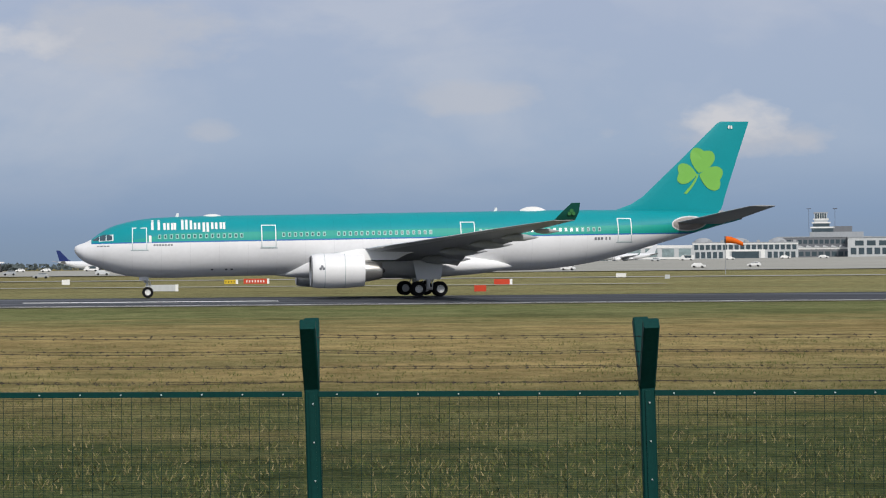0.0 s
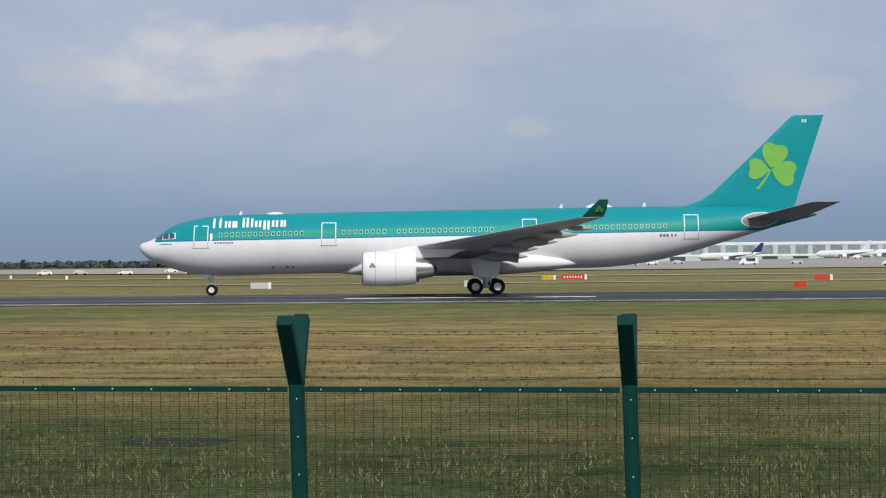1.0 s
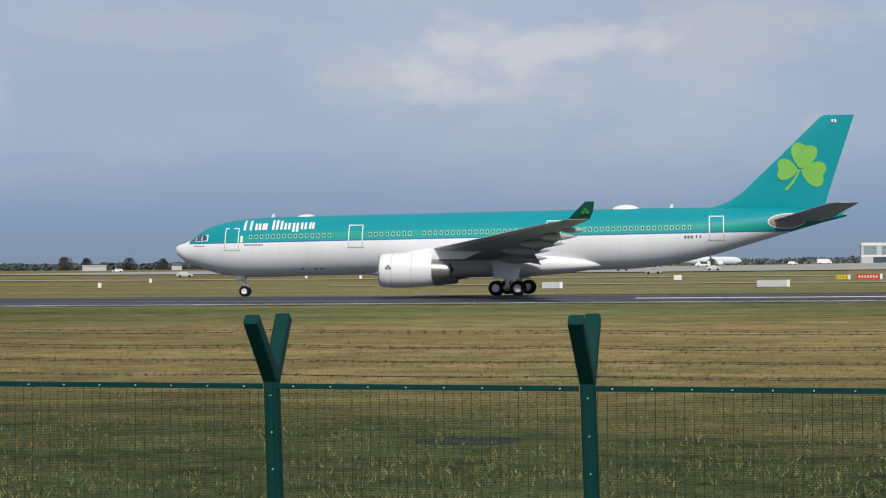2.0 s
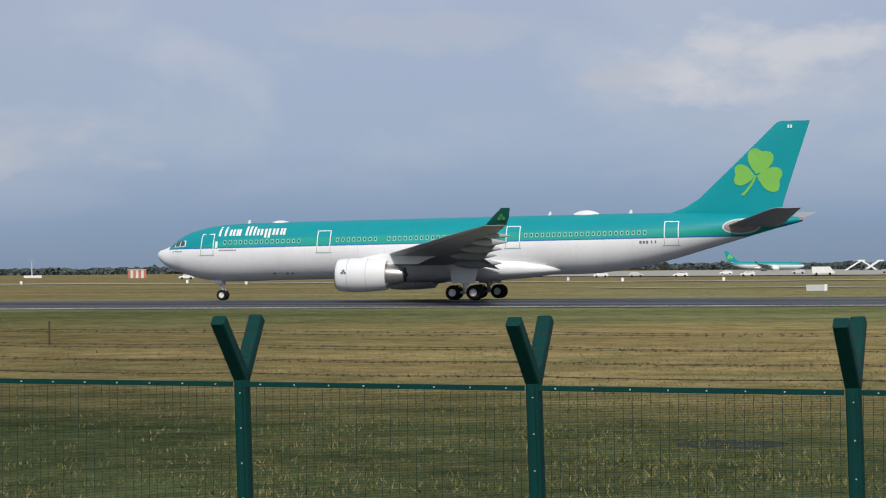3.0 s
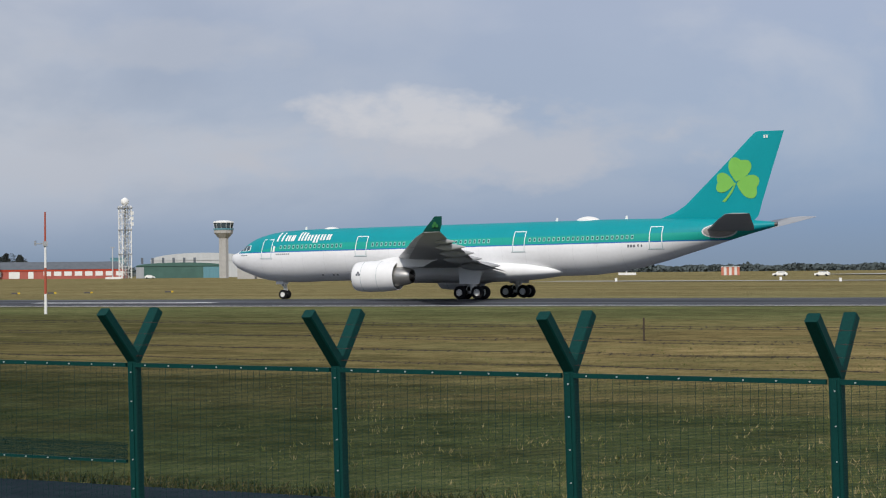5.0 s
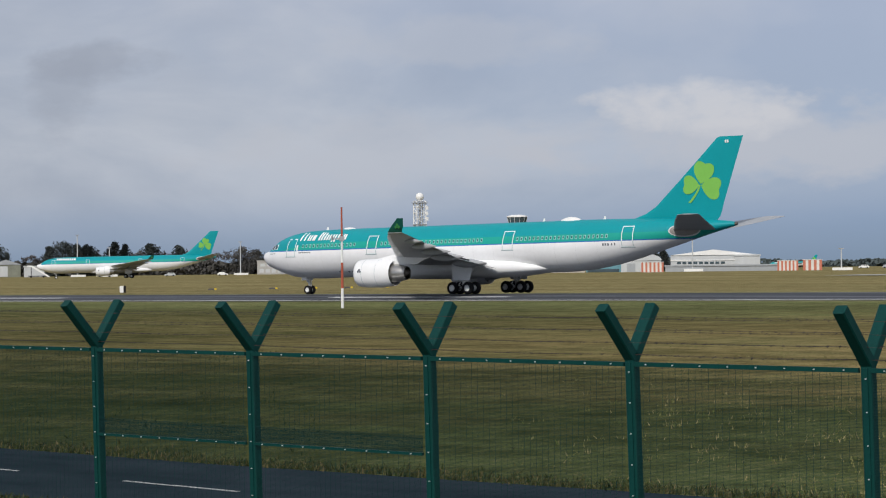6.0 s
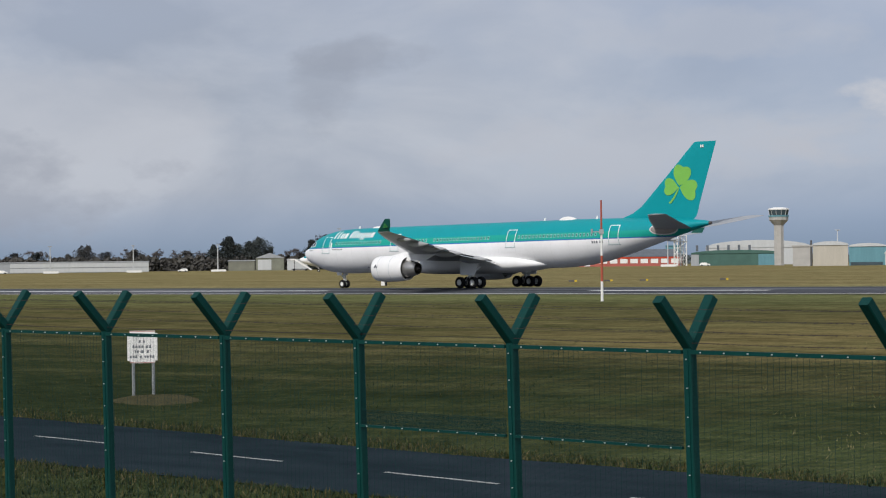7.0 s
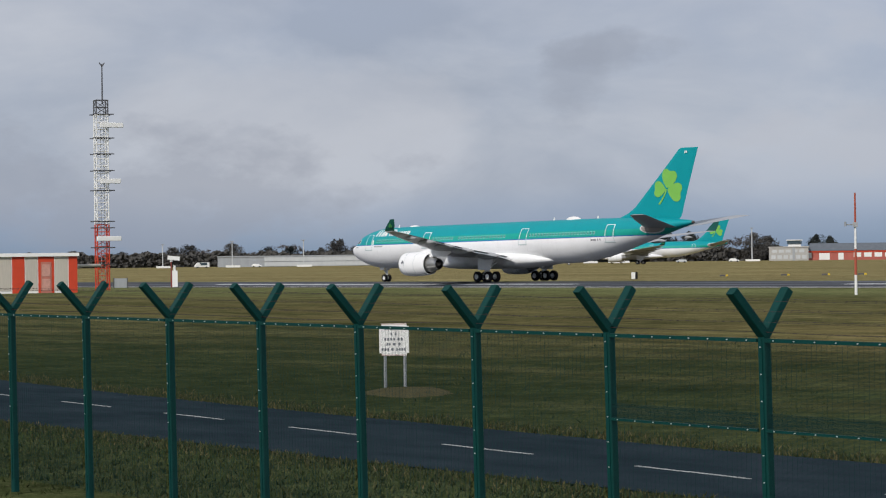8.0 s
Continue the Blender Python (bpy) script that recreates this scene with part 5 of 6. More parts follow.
# lattice masts
def lattice(m, height, half, bays, band, name, label, top_bar=0.0):
    t = thing(name, label, "mast")
    t.matrix_basis = m
    for i, (sx, sy) in enumerate(((-1, -1), (1, -1), (1, 1), (-1, 1))):
        bm = bmesh.new()
        for j in range(bays):
            tube(bm, (sx * half, sy * half, height * j / bays), (sx * half, sy * half, height * (j + 1) / bays), half * 0.11, sides=6, caps=False, index=band(j / bays))
        part("leg", bm, [WHITE, RED, DARK_STEEL], t)
    corners = [Vector((sx * half, sy * half, 0)) for sx, sy in ((-1, -1), (1, -1), (1, 1), (-1, 1))]
    for j in range(bays):
        z0, z1 = height * j / bays, height * (j + 1) / bays
        for i in range(4):
            a, b = corners[i], corners[(i + 1) % 4]
            p, q = (a, b) if j % 2 else (b, a)
            for name_, lo, hi, r in (("crossbar", a + Vector((0, 0, z1)), b + Vector((0, 0, z1)), half * 0.07), ("brace", p + Vector((0, 0, z0)), q + Vector((0, 0, z1)), half * 0.06)):
                bm = bmesh.new()
                tube(bm, lo, hi, r, sides=5, caps=False)
                part(name_, bm, (WHITE, RED, DARK_STEEL)[band(j / bays)], t)
    return t


mast = lattice(spot(61.37, 305, 0, 12), 24.0, 0.74, 26, lambda f: 1 if f < 0.33 else 2 if f > 0.91 else 0, "radio_mast", "tall red and white lattice mast with slab aerials")
bm = bmesh.new()
tube(bm, (0.2, 0, 23.5), (0.2, 0, 28.6), 0.10, 0.07, 8)
for s in (-1, 1):
    tube(bm, (0.2, 0, 28.3), (0.2 + s * 0.35, 0, 28.75), 0.08, sides=6)
part("whip_aerial", bm, DARK_STEEL, mast)
for z, x1 in ((6.2, 2.2), (13.45, 2.2), (20.5, 2.6)):
    bm = bmesh.new()
    vs = box(bm, -0.4 if z > 10 else -0.9, x1, -1.35, -1.0, z, z + 0.62)
    bmesh.ops.bevel(bm, geom=bm.edges[:], offset=0.06, segments=2, affect="EDGES")
    part("slab_aerial", bm, WHITE, mast, "white slab aerial")
for j, z in enumerate((3.3, 5.4, 7.9, 8.7, 12.6, 15.1, 17.2, 19.2, 22.2)):
    bm = bmesh.new()
    for s in (-1, 1):
        tube(bm, (-1.25, s * 1.02, z), (1.45, s * 1.02, z), 0.07, sides=5)
    part("cross_arm", bm, DARK_STEEL, mast)
bm = bmesh.new()
for s in (-0.22, 0.22):
    tube(bm, (s, -0.6, 0), (s, -0.6, 23.5), 0.045, sides=5)
part("cable_ladder", bm, STEEL, mast)

radar = lattice(spot(41.6, 1100, 0, 20), 33.0, 2.2, 12, lambda f: 0, "radar_tower", "pale lattice radar tower with a white dome", 0)
bm = bmesh.new()
loft(bm, [[(math.cos(2 * math.pi * i / 14) * r, math.sin(2 * math.pi * i / 14) * r, z) for i in range(14)] for r, z in ((0.9, 33.2), (1.7, 34.0), (1.95, 35.0), (1.6, 36.0), (0.8, 36.7), (0.05, 36.9))])
part("radome", bm, WHITE, radar, "white radome", True)
for z, s in ((32.0, 2.9), (22.0, 2.6), (11.0, 2.6)):
    bm = bmesh.new()
    box(bm, -s, s, -s, s, z, z + 0.35)
    part("platform", bm, STEEL, radar)
for i, z in enumerate((29.0, 26.5, 24.0)):
    bm = bmesh.new()
    box(bm, 2.3, 3.2, -2.6, -1.4, z, z + 1.6)
    part("panel_aerial", bm, WHITE, radar)
bm = bmesh.new()
tube(bm, (0, 0, 0), (0, 0, 32), 0.5, sides=8)
part("cable_duct", bm, STEEL, radar)


POLE_RED = plain("weathered_red_paint", (0.38, 0.085, 0.05), 0.6, vary=0.2, scale=2.0)


def banded_pole(m):
    p = thing("marker_pole", "slender red and white banded pole standing in the grass", "pole")
    p.matrix_basis = m
    for z0, z1, mat, nm in ((-0.5, 1.7, WHITE, "lower_band"), (1.7, 3.9, POLE_RED, "red_band"), (3.9, 5.8, WHITE, "upper_band"), (5.8, 8.65, POLE_RED, "top_band")):
        bm = bmesh.new()
        tube(bm, (0, 0, z0), (0, 0, z1), 0.125 - 0.006 * z0, 0.125 - 0.006 * z1, 10)
        part(nm, bm, mat, p)
    bm = bmesh.new()
    tube(bm, (-0.85, 0, 5.95), (0.2, 0, 5.95), 0.05, sides=6)
    tube(bm, (-0.82, 0, 5.8), (-0.82, 0, 6.2), 0.09, sides=8)
    box(bm, -0.2, 0.2, -0.2, 0.2, 5.75, 6.15)
    part("cross_arm", bm, STEEL, p)


banded_pole(spot(43.475, 205.0))

# equipment shed and camera post by the runway
shed = thing("equipment_shed", "red and white panelled equipment shed with a flat white roof", "shed")
shed.matrix_basis = spot(64.88, 287, 0, -2.0)
bm = bmesh.new()
box(bm, 0, 14.6, 0.06, 6, -0.4, 4.35)
part("wall", bm, WHITE, shed)
bm = bmesh.new()
box(bm, -0.25, 14.85, -0.3, 6.3, 4.35, 4.75)
part("roof", bm, WHITE, shed, "white overhanging flat roof")
for x0, x1 in ((0, 1.0), (3.6, 4.6), (7.0, 8.45), (10.05, 11.9), (13.6, 14.62)):
    bm = bmesh.new()
    box(bm, x0, x1, 0, 0.08, -0.1, 4.33)
    part("red_panel", bm, RED, shed, "red painted panel")
for x0, x1 in ((1.1, 3.5), (4.7, 6.9), (8.55, 9.95), (12.0, 13.5)):
    bm = bmesh.new()
    box(bm, x0, x1, 0.01, 0.08, 0.3, 4.2)
    part("white_panel", bm, BEIGE, shed, "off-white panel")
bm = bmesh.new()
box(bm, 10.35, 11.6, -0.06, 0.02, 0, 3.7)
door = part("door", bm, plain("faded_red_paint", (0.42, 0.16, 0.12), 0.6, vary=0.2, scale=2.0), shed, "faded red door")
for z0, z1 in ((0.3, 1.7), (2.0, 3.4)):
    bm = bmesh.new()
    box(bm, 10.5, 11.45, -0.1, -0.05, z0, z1)
    part("door_panel", bm, plain("faded_pink_paint", (0.50, 0.27, 0.22), 0.65, vary=0.25, scale=3.0), door)
bm = bmesh.new()
tube(bm, (14.6, 2, 3.2), (17.4, 5, 3.2), 0.2, sides=8)
part("cable_duct", bm, BEIGE, shed)

cabinet = thing("grey_cabinet", "grey steel frame cabinet on the grass", "cabinet")
cabinet.matrix_basis = spot(60.95, 325)
bm = bmesh.new()
box(bm, -0.9, 0.9, 0, 0.7, 0.1, 1.35)
part("body", bm, GREY_CLAD, cabinet)
for x in (-0.9, 0.9):
    bm = bmesh.new()
    box(bm, x - 0.06, x + 0.06, -0.05, 0.75, -0.3, 1.45)
    part("corner_post", bm, DARK_STEEL, cabinet)

cctv = thing("camera_post", "white camera housing on a red and white post", "camera post")
cctv.matrix_basis = spot(59.75, 330)
bm = bmesh.new()
tube(bm, (0, 0, -0.3), (0, 0, 3.6), 0.10, sides=8)
part("post", bm, plain("dull_red_paint", (0.22, 0.05, 0.04), 0.6), cctv)
bm = bmesh.new()
box(bm, 0.12, 0.85, -0.2, 0.3, -0.3, 2.3)
tube(bm, (0.45, 0, 2.3), (0.45, 0, 3.0), 0.16, sides=8)
part("equipment_box", bm, WHITE, cctv)
bm = bmesh.new()
box(bm, -0.9, 0.75, -0.35, 0.35, 3.75, 4.3, pose(0, 0, 0, 0, 6, 0))
tube(bm, (0, 0, 3.5), (0, 0, 3.9), 0.2, sides=8)
part("camera_housing", bm, WHITE, cctv)


# boards, markers and lamps on the airfield
def airfield_board(m, w, hgt, face, label, cap=None, marks=0, mark_mat=None):
    b = thing("airfield_sign", label, "sign", "boards beside the runway")
    b.matrix_basis = m
    bm = bmesh.new()
    box(bm, -w / 2, w / 2, 0, 0.25, 0.12, hgt)
    part("panel", bm, face, b)
    for x in (-w * 0.38, w * 0.38):
        bm = bmesh.new()
        box(bm, x - 0.05, x + 0.05, 0.05, 0.2, -0.4, 0.14)
        part("leg", bm, DARK_STEEL, b)
    if cap:
        bm = bmesh.new()
        box(bm, w / 2, w / 2 + 0.4, -0.03, 0.28, 0.1, hgt + 0.03)
        part("end_cap", bm, cap, b)
    for i in range(marks):
        bm = bmesh.new()
        x = -w * 0.36 + w * 0.72 * i / max(1, marks - 1)
        box(bm, x - w * 0.025, x + w * 0.025, -0.02, 0.02, hgt * 0.35, hgt * 0.75)
        part("lettering_bar", bm, mark_mat, b)


airfield_board(spot(5.8, 325), 4.0, 1.0, PALE_CLAD, "blank pale grey board on the grass", WHITE)
airfield_board(spot(11.05, 325), 2.4, 0.95, PALE_CLAD, "blank pale grey board on the grass", WHITE)
airfield_board(spot(4.15, 420), 2.0, 0.85, YELLOW, "yellow runway direction board", WHITE, 4, BLACK)
airfield_board(spot(3.55, 420), 4.1, 1.0, RED, "red runway holding board with white marks", WHITE, 7, WHITE)
airfield_board(spot(-2.35, 380), 2.5, 0.95, RED, "red runway holding board with white marks", WHITE, 0, WHITE)
airfield_board(spot(-1.83, 300), 1.5, 0.9, RED, "red marker board with dull stripes", None, 0)
airfield_board(spot(-5.2, 520), 2.2, 1.0, WHITE, "plain white marker board")
airfield_board(spot(-6.3, 480), 1.0, 0.9, PALE_CLAD, "small pale marker board")
airfield_board(spot(8.05, 430), 1.0, 1.0, WHITE, "small white marker board", WHITE)
airfield_board(spot(48.72, 392), 0.62, 1.2, WHITE, "white and black marker board", BLACK)
for b in (42.5, 43.35, 44.2, 45.15, 40.6, 46.6):
    airfield_board(spot(b, 420), 1.05, 0.35, DARK_STEEL, "low dark edge marker with a yellow end", YELLOW)
for b, r_ in ((13.2, 520), (15.6, 525), (20.6, 470), (21.8, 380), (26.0, 560), (16.9, 560), (29.9, 560), (24.6, 520)):
    airfield_board(spot(b, r_), 0.55, 0.9, WHITE, "plain white marker board")


def light_mast(m, height):
    p = thing("light_mast", "slim pale floodlight mast on a white base", "lamp", "light masts behind the grass")
    p.matrix_basis = m
    bm = bmesh.new()
    tube(bm, (0, 0, -0.5), (0, 0, height), 0.28, 0.18, 8)
    part("mast", bm, PALE_CLAD, p)
    bm = bmesh.new()
    box(bm, -0.9, 0.9, -0.3, 0.3, height, height + 0.3)
    part("lamp_bar", bm, STEEL, p)
    bm = bmesh.new()
    box(bm, -3.0, 3.6, -0.5, 0.5, -0.2, 0.9)
    part("base_barrier", bm, WHITE, p)


for b, hh, r_ in ((56.6, 11.5, 1050), (54.65, 11.5, 1050), (52.65, 11.5, 1050), (58.3, 11.5, 1080), (59.95, 10.5, 1100), (49.0, 12.5, 1060), (49.75, 18.5, 1080), (45.9, 15.0, 1100), (41.9, 13.0, 1000), (35.1, 13.0, 830), (37.9, 12.5, 860), (36.4, 10, 860), (29.65, 6.5, 900), (31.6, 7.0, 800)):
    light_mast(spot(b, r_), hh)

# grass marker post, warning board with its earth patch, dark ground patches
stake = thing("timber_stake", "short dark timber stake standing in the grass", "post")
stake.matrix_basis = spot(29.25, 118)
bm = bmesh.new()
tube(bm, (0, 0, -0.3), (0, 0, 1.15), 0.05, 0.045, 7)
part("post", bm, BARK, stake)

board = thing("warning_sign", "white warning board with dark lettering on two steel legs", "sign")
board.matrix_basis = spot(54.46, 68.6, 0, -8)
bm = bmesh.new()
vs = box(bm, -0.43, 0.43, 0, 0.03, 1.02, 1.94)
bmesh.ops.bevel(bm, geom=[e for e in bm.edges if abs(e.verts[0].co.y - e.verts[1].co.y) > 0.01], offset=0.07, segments=4, affect="EDGES")
panel = part("panel", bm, WHITE, board)
bm = bmesh.new()
for x0, x1, z0, z1 in ((-0.36, 0.36, 1.03, 1.045), (-0.36, 0.36, 1.915, 1.93)):
    box(bm, x0, x1, -0.004, 0.001, z0, z1)
part("border", bm, BRICK_RED, panel)
for z, words in ((1.76, ((-0.27, 0.27),)), (1.60, ((-0.10, -0.02), (0.02, 0.10))), (1.45, ((-0.28, 0.06), (0.10, 0.28))), (1.31, ((-0.22, -0.08), (-0.04, 0.08), (0.12, 0.22))), (1.16, ((-0.36, -0.12), (-0.08, 0.02), (0.06, 0.36)))):
    for x0, x1 in words:
        n_ = max(1, int((x1 - x0) / 0.07))
        for i in range(n_):
            bm = bmesh.new()
            a = x0 + (x1 - x0) * i / n_
            box(bm, a, a + (x1 - x0) / n_ * 0.68, -0.005, 0.001, z, z + 0.075)
            part("lettering_bar", bm, GREY_MARK, panel)
for x in (-0.27, 0.30):
    bm = bmesh.new()
    tube(bm, (x, 0.06, -0.3), (x, 0.06, 1.85), 0.045, sides=8)
    part("leg", bm, STEEL, board, "galvanised steel leg")


def patch(name, m, rx, ry, hump, material, label, seed):
    rnd = random.Random(seed)
    bm = bmesh.new()
    ring = [(1 + rnd.uniform(-0.25, 0.25)) for _ in range(24)]
    ring = [(ring[i - 1] + ring[i] + ring[(i + 1) % 24]) / 3 for i in range(24)]
    mid = bm.verts.new((0, 0, 0.02 + hump))
    rows = []
    for f in (0.35, 0.7, 1.0):
        rows.append([bm.verts.new((math.cos(2 * math.pi * i / 24) * rx * f * ring[i], math.sin(2 * math.pi * i / 24) * ry * f * ring[i], 0.02 + hump * (1 - f * f) - (0.05 if f == 1 else 0) + rnd.uniform(-0.03, 0.03) * (hump > 0))) for i in range(24)])
    for i in range(24):
        bm.faces.new((mid, rows[0][i], rows[0][(i + 1) % 24]))
        for a, b in zip(rows, rows[1:]):
            bm.faces.new((a[i], b[i], b[(i + 1) % 24], a[(i + 1) % 24]))
    ob = tagged(part(name, bm, material, smooth=True), label, "ground", kind="structure")
    ob.matrix_basis = m


patch("ground_patch_earth", spot(54.1, 67.5), 1.3, 2.2, 0.12, EARTH, "bare brown earth heap below the board", 3)
patch("ground_patch_dark", spot(13.1, 50.5), 1.45, 1.5, 0.0, DARK_GROUND, "dark patch in the grass", 5)
patch("ground_patch_wide", spot(59.5, 57), 4.5, 2.2, 0.0, DARK_GROUND, "wide dark patch in the grass", 8)


# parked aircraft on the aprons
def parked(m, scale):
    return tagged(copy_thing(parked_model, m @ Matrix.Scale(scale, 4)), "")


parked_model, pb, pf = build_airliner(TEAL_LIVERY, TEAL, "teal and white airliner parked on the apron")
shamrock(pf)
landing_parts = landing_gear(parked_model)
for wheel, place, radius in landing_parts:
    wheel.matrix_basis = pose(*place)
for a, h0, h1 in ((5.30, 4.52, 6.50), (17.25, 4.62, 6.62), (35.4, 4.85, 6.80), (50.15, 4.98, 6.98)):
    frame_patch(pb, "cabin_door", a, a + 1.25, h0, h1, 0.085, OUTLINE, 0.018, "cabin door with a pale outline")
for i in range(9):
    bm = bmesh.new()
    a = 7.05 + 0.75 * i
    skin_patch(bm, (a, a + 0.55, 6.45, 7.1, 6.45, 7.1), 0.014, (1, 4))
    part("title_bar", bm, WHITE, pb)
parked_model.matrix_basis = spot(50.7, 850, 0.0, -4)
parked(spot(11.3, 1150, 0.0, 186), 0.60)
parked(spot(33.3, 1400, 0.0, 10), 0.45)
WHITE_BODY = livery("white_body_paint", (0.70, 0.72, 0.74), (0.72, 0.73, 0.74), (0.74, 0.75, 0.76), (0.30, 0.33, 0.40))
NAVY = plain("navy_tail_paint", (0.015, 0.03, 0.13), 0.4, vary=0.1)
PALE_TAIL = plain("pale_tail_paint", (0.62, 0.64, 0.66), 0.4, vary=0.1)
for tail, b, r_, turn, sc in ((NAVY, 6.5, 1150, 205, 0.6), (PALE_TAIL, -2.2, 1150, 40, 0.55), (PALE_TAIL, -3.0, 1160, 35, 0.55), (PALE_TAIL, -4.5, 1140, 8, 0.5), (NAVY, 0.6, 1170, 20, 0.55)):
    p, pb, pf = build_airliner(WHITE_BODY, tail, "white airliner parked on the apron")
    p.matrix_basis = spot(b, r_, 0.0, turn) @ Matrix.Scale(sc, 4)
    for wheel, place, radius in landing_gear(p):
        wheel.matrix_basis = pose(*place)


def boarding_steps(m):
    s = thing("boarding_steps", "white mobile boarding steps on the apron", "steps", "boarding steps on the apron")
    s.matrix_basis = m
    bm = bmesh.new()
    loft(bm, [[(x, y, z) for x, z in ((0, 0.6), (7.0, 5.0), (9.0, 5.0), (9.0, 4.4), (7.4, 4.4), (0.6, 0.2))] for y in (-1.0, 1.0)])
    part("stair_flight", bm, WHITE, s)
    bm = bmesh.new()
    box(bm, 1.5, 8.5, -0.9, 0.9, 0.5, 0.9)
    box(bm, 7.2, 7.5, -0.8, 0.8, 0.5, 4.5)
    part("chassis", bm, DARK_STEEL, s)
    for x in (2.5, 7.5):
        for y in (-0.9, 0.9):
            bm = bmesh.new()
            tube(bm, (x, y - 0.12, 0.45), (x, y + 0.12, 0.45), 0.45, sides=12)
            part("wheel", bm, BLACK, s)


for b, r_, turn in ((10.35, 1100, 0), (9.6, 1110, 180), (50.4, 980, 180), (9.9, 1130, 20)):
    boarding_steps(spot(b, r_, 0, turn))


def vehicle(m, length, height, body_mat, label):
    """A car or van: body with a shaped cabin, glass and four wheels."""
    v = thing("car" if height < 1.7 else "van", label, "vehicle", "vehicles far across the airfield")
    v.matrix_basis = m
    L, H = length, height
    prof = ((0, 0.35), (0, 0.75), (L * 0.05, 0.9), (L * 0.24, 1.0), (L * 0.36, H), (L * 0.82, H), (L * 0.96, 1.0), (L, 0.9), (L, 0.35)) if H < 1.7 else ((0, 0.4), (0, 1.0), (L * 0.06, 1.2), (L * 0.2, H), (L, H), (L, 0.4))
    bm = bmesh.new()
    loft(bm, [[(x, y * (0.88 if z > 1.2 else 1), z) for x, z in prof] for y in (-0.9, 0.9)])
    body = part("body", bm, body_mat, v)
    bm = bmesh.new()
    box(bm, L * 0.34, L * 0.84, -0.86, -0.80, 1.02, H - 0.12)
    part("side_glass", bm, DULL_GLASS, body)
    for x in (L * 0.2, L * 0.8):
        for s in (-1, 1):
            bm = bmesh.new()
            tube(bm, (x, s * 0.75, 0.33), (x, s * 0.93, 0.33), 0.33, sides=12)
            part("wheel", bm, BLACK, v)


rnd = random.Random(11)
for b, r_, big_one in ((19.6, 640, 0), (12.8, 700, 0), (10.6, 700, 1), (14.4, 690, 0), (13.3, 800, 0), (8.8, 640, 0), (7.0, 720, 0), (26.2, 690, 0), (25.2, 690, 0), (16.3, 690, 0), (15.1, 700, 0), (-0.4, 820, 1), (-1.6, 830, 0), (0.9, 900, 0), (1.8, 880, 0), (2.4, 860, 1), (3.1, 900, 0), (-4.1, 720, 0), (-7.2, 760, 0), (-8.2, 780, 0), (40.9, 990, 0), (30.4, 1000, 0), (31.2, 1010, 0), (57.6, 1040, 0), (59.2, 1045, 1), (53.6, 1040, 0), (49.3, 960, 1), (47.7, 975, 0), (46.2, 985, 0), (9.5, 760, 0), (11.6, 770, 0), (21.5, 980, 0), (5.2, 1080, 0), (7.6, 1060, 1), (8.6, 1070, 0), (9.2, 1080, 0), (-3.3, 1050, 0), (-5.9, 1060, 0), (-6.6, 1080, 1), (-7.9, 1070, 0), (-9.2, 1090, 0), (-10.1, 1080, 0), (4.4, 1090, 1)):
    paint = rnd.choice((WHITE, WHITE, WHITE, PALE_CLAD, WHITE, GREY_CLAD))
    vehicle(spot(b, r_, 0.28 if b < 12 and r_ > 690 else 0, rnd.choice((0, 180)) + rnd.uniform(-15, 15)), 6.5 if big_one else 4.3, 2.4 if big_one else 1.5, paint, "pale van parked far across the airfield" if big_one else "pale car parked far across the airfield")


# ---- trees ----
def bare_tree(m, height, seed, spread=0.34):
    """A winter tree: trunk, forked limbs and a thin crown of twigs."""
    rnd = random.Random(seed)
    t = thing("bare_tree", "leafless winter tree with a fine dark crown", "tree", "trees behind the airfield")
    t.matrix_basis = m
    bm = bmesh.new()
    tips = []

    def grow(a, way, length, r, level):
        b = a + way * length
        tube(bm, a, b, r, r * 0.62, 5 if level < 2 else 3, caps=False)
        if level >= 3:
            tips.append(b)
            return
        for _ in range(rnd.choice((3, 3, 4))):
            side = Vector((rnd.uniform(-1, 1), rnd.uniform(-1, 1), rnd.uniform(-0.1, 0.5))).normalized()
            grow(b - way * length * rnd.uniform(0, 0.4), (way * 0.75 + side * 0.75).normalized(), length * rnd.uniform(0.55, 0.8), r * 0.55, level + 1)

    grow(Vector((0, 0, -0.5)), Vector((rnd.uniform(-0.06, 0.06), 0, 1)).normalized(), height * 0.36, height * 0.022, 0)
    part("trunk", bm, BARK, t)
    bm = bmesh.new()
    for p in tips:
        for _ in range(16):
            d = Vector((rnd.gauss(0, 1), rnd.gauss(0, 1), rnd.gauss(0.4, 0.8))).normalized()
            q = p + d * height * rnd.uniform(0.05, 0.14)
            s = d.orthogonal().normalized() * height * 0.009
            bm.faces.new([bm.verts.new(v) for v in (p + s, p - s, q)])
    part("crown", bm, TWIG, t)


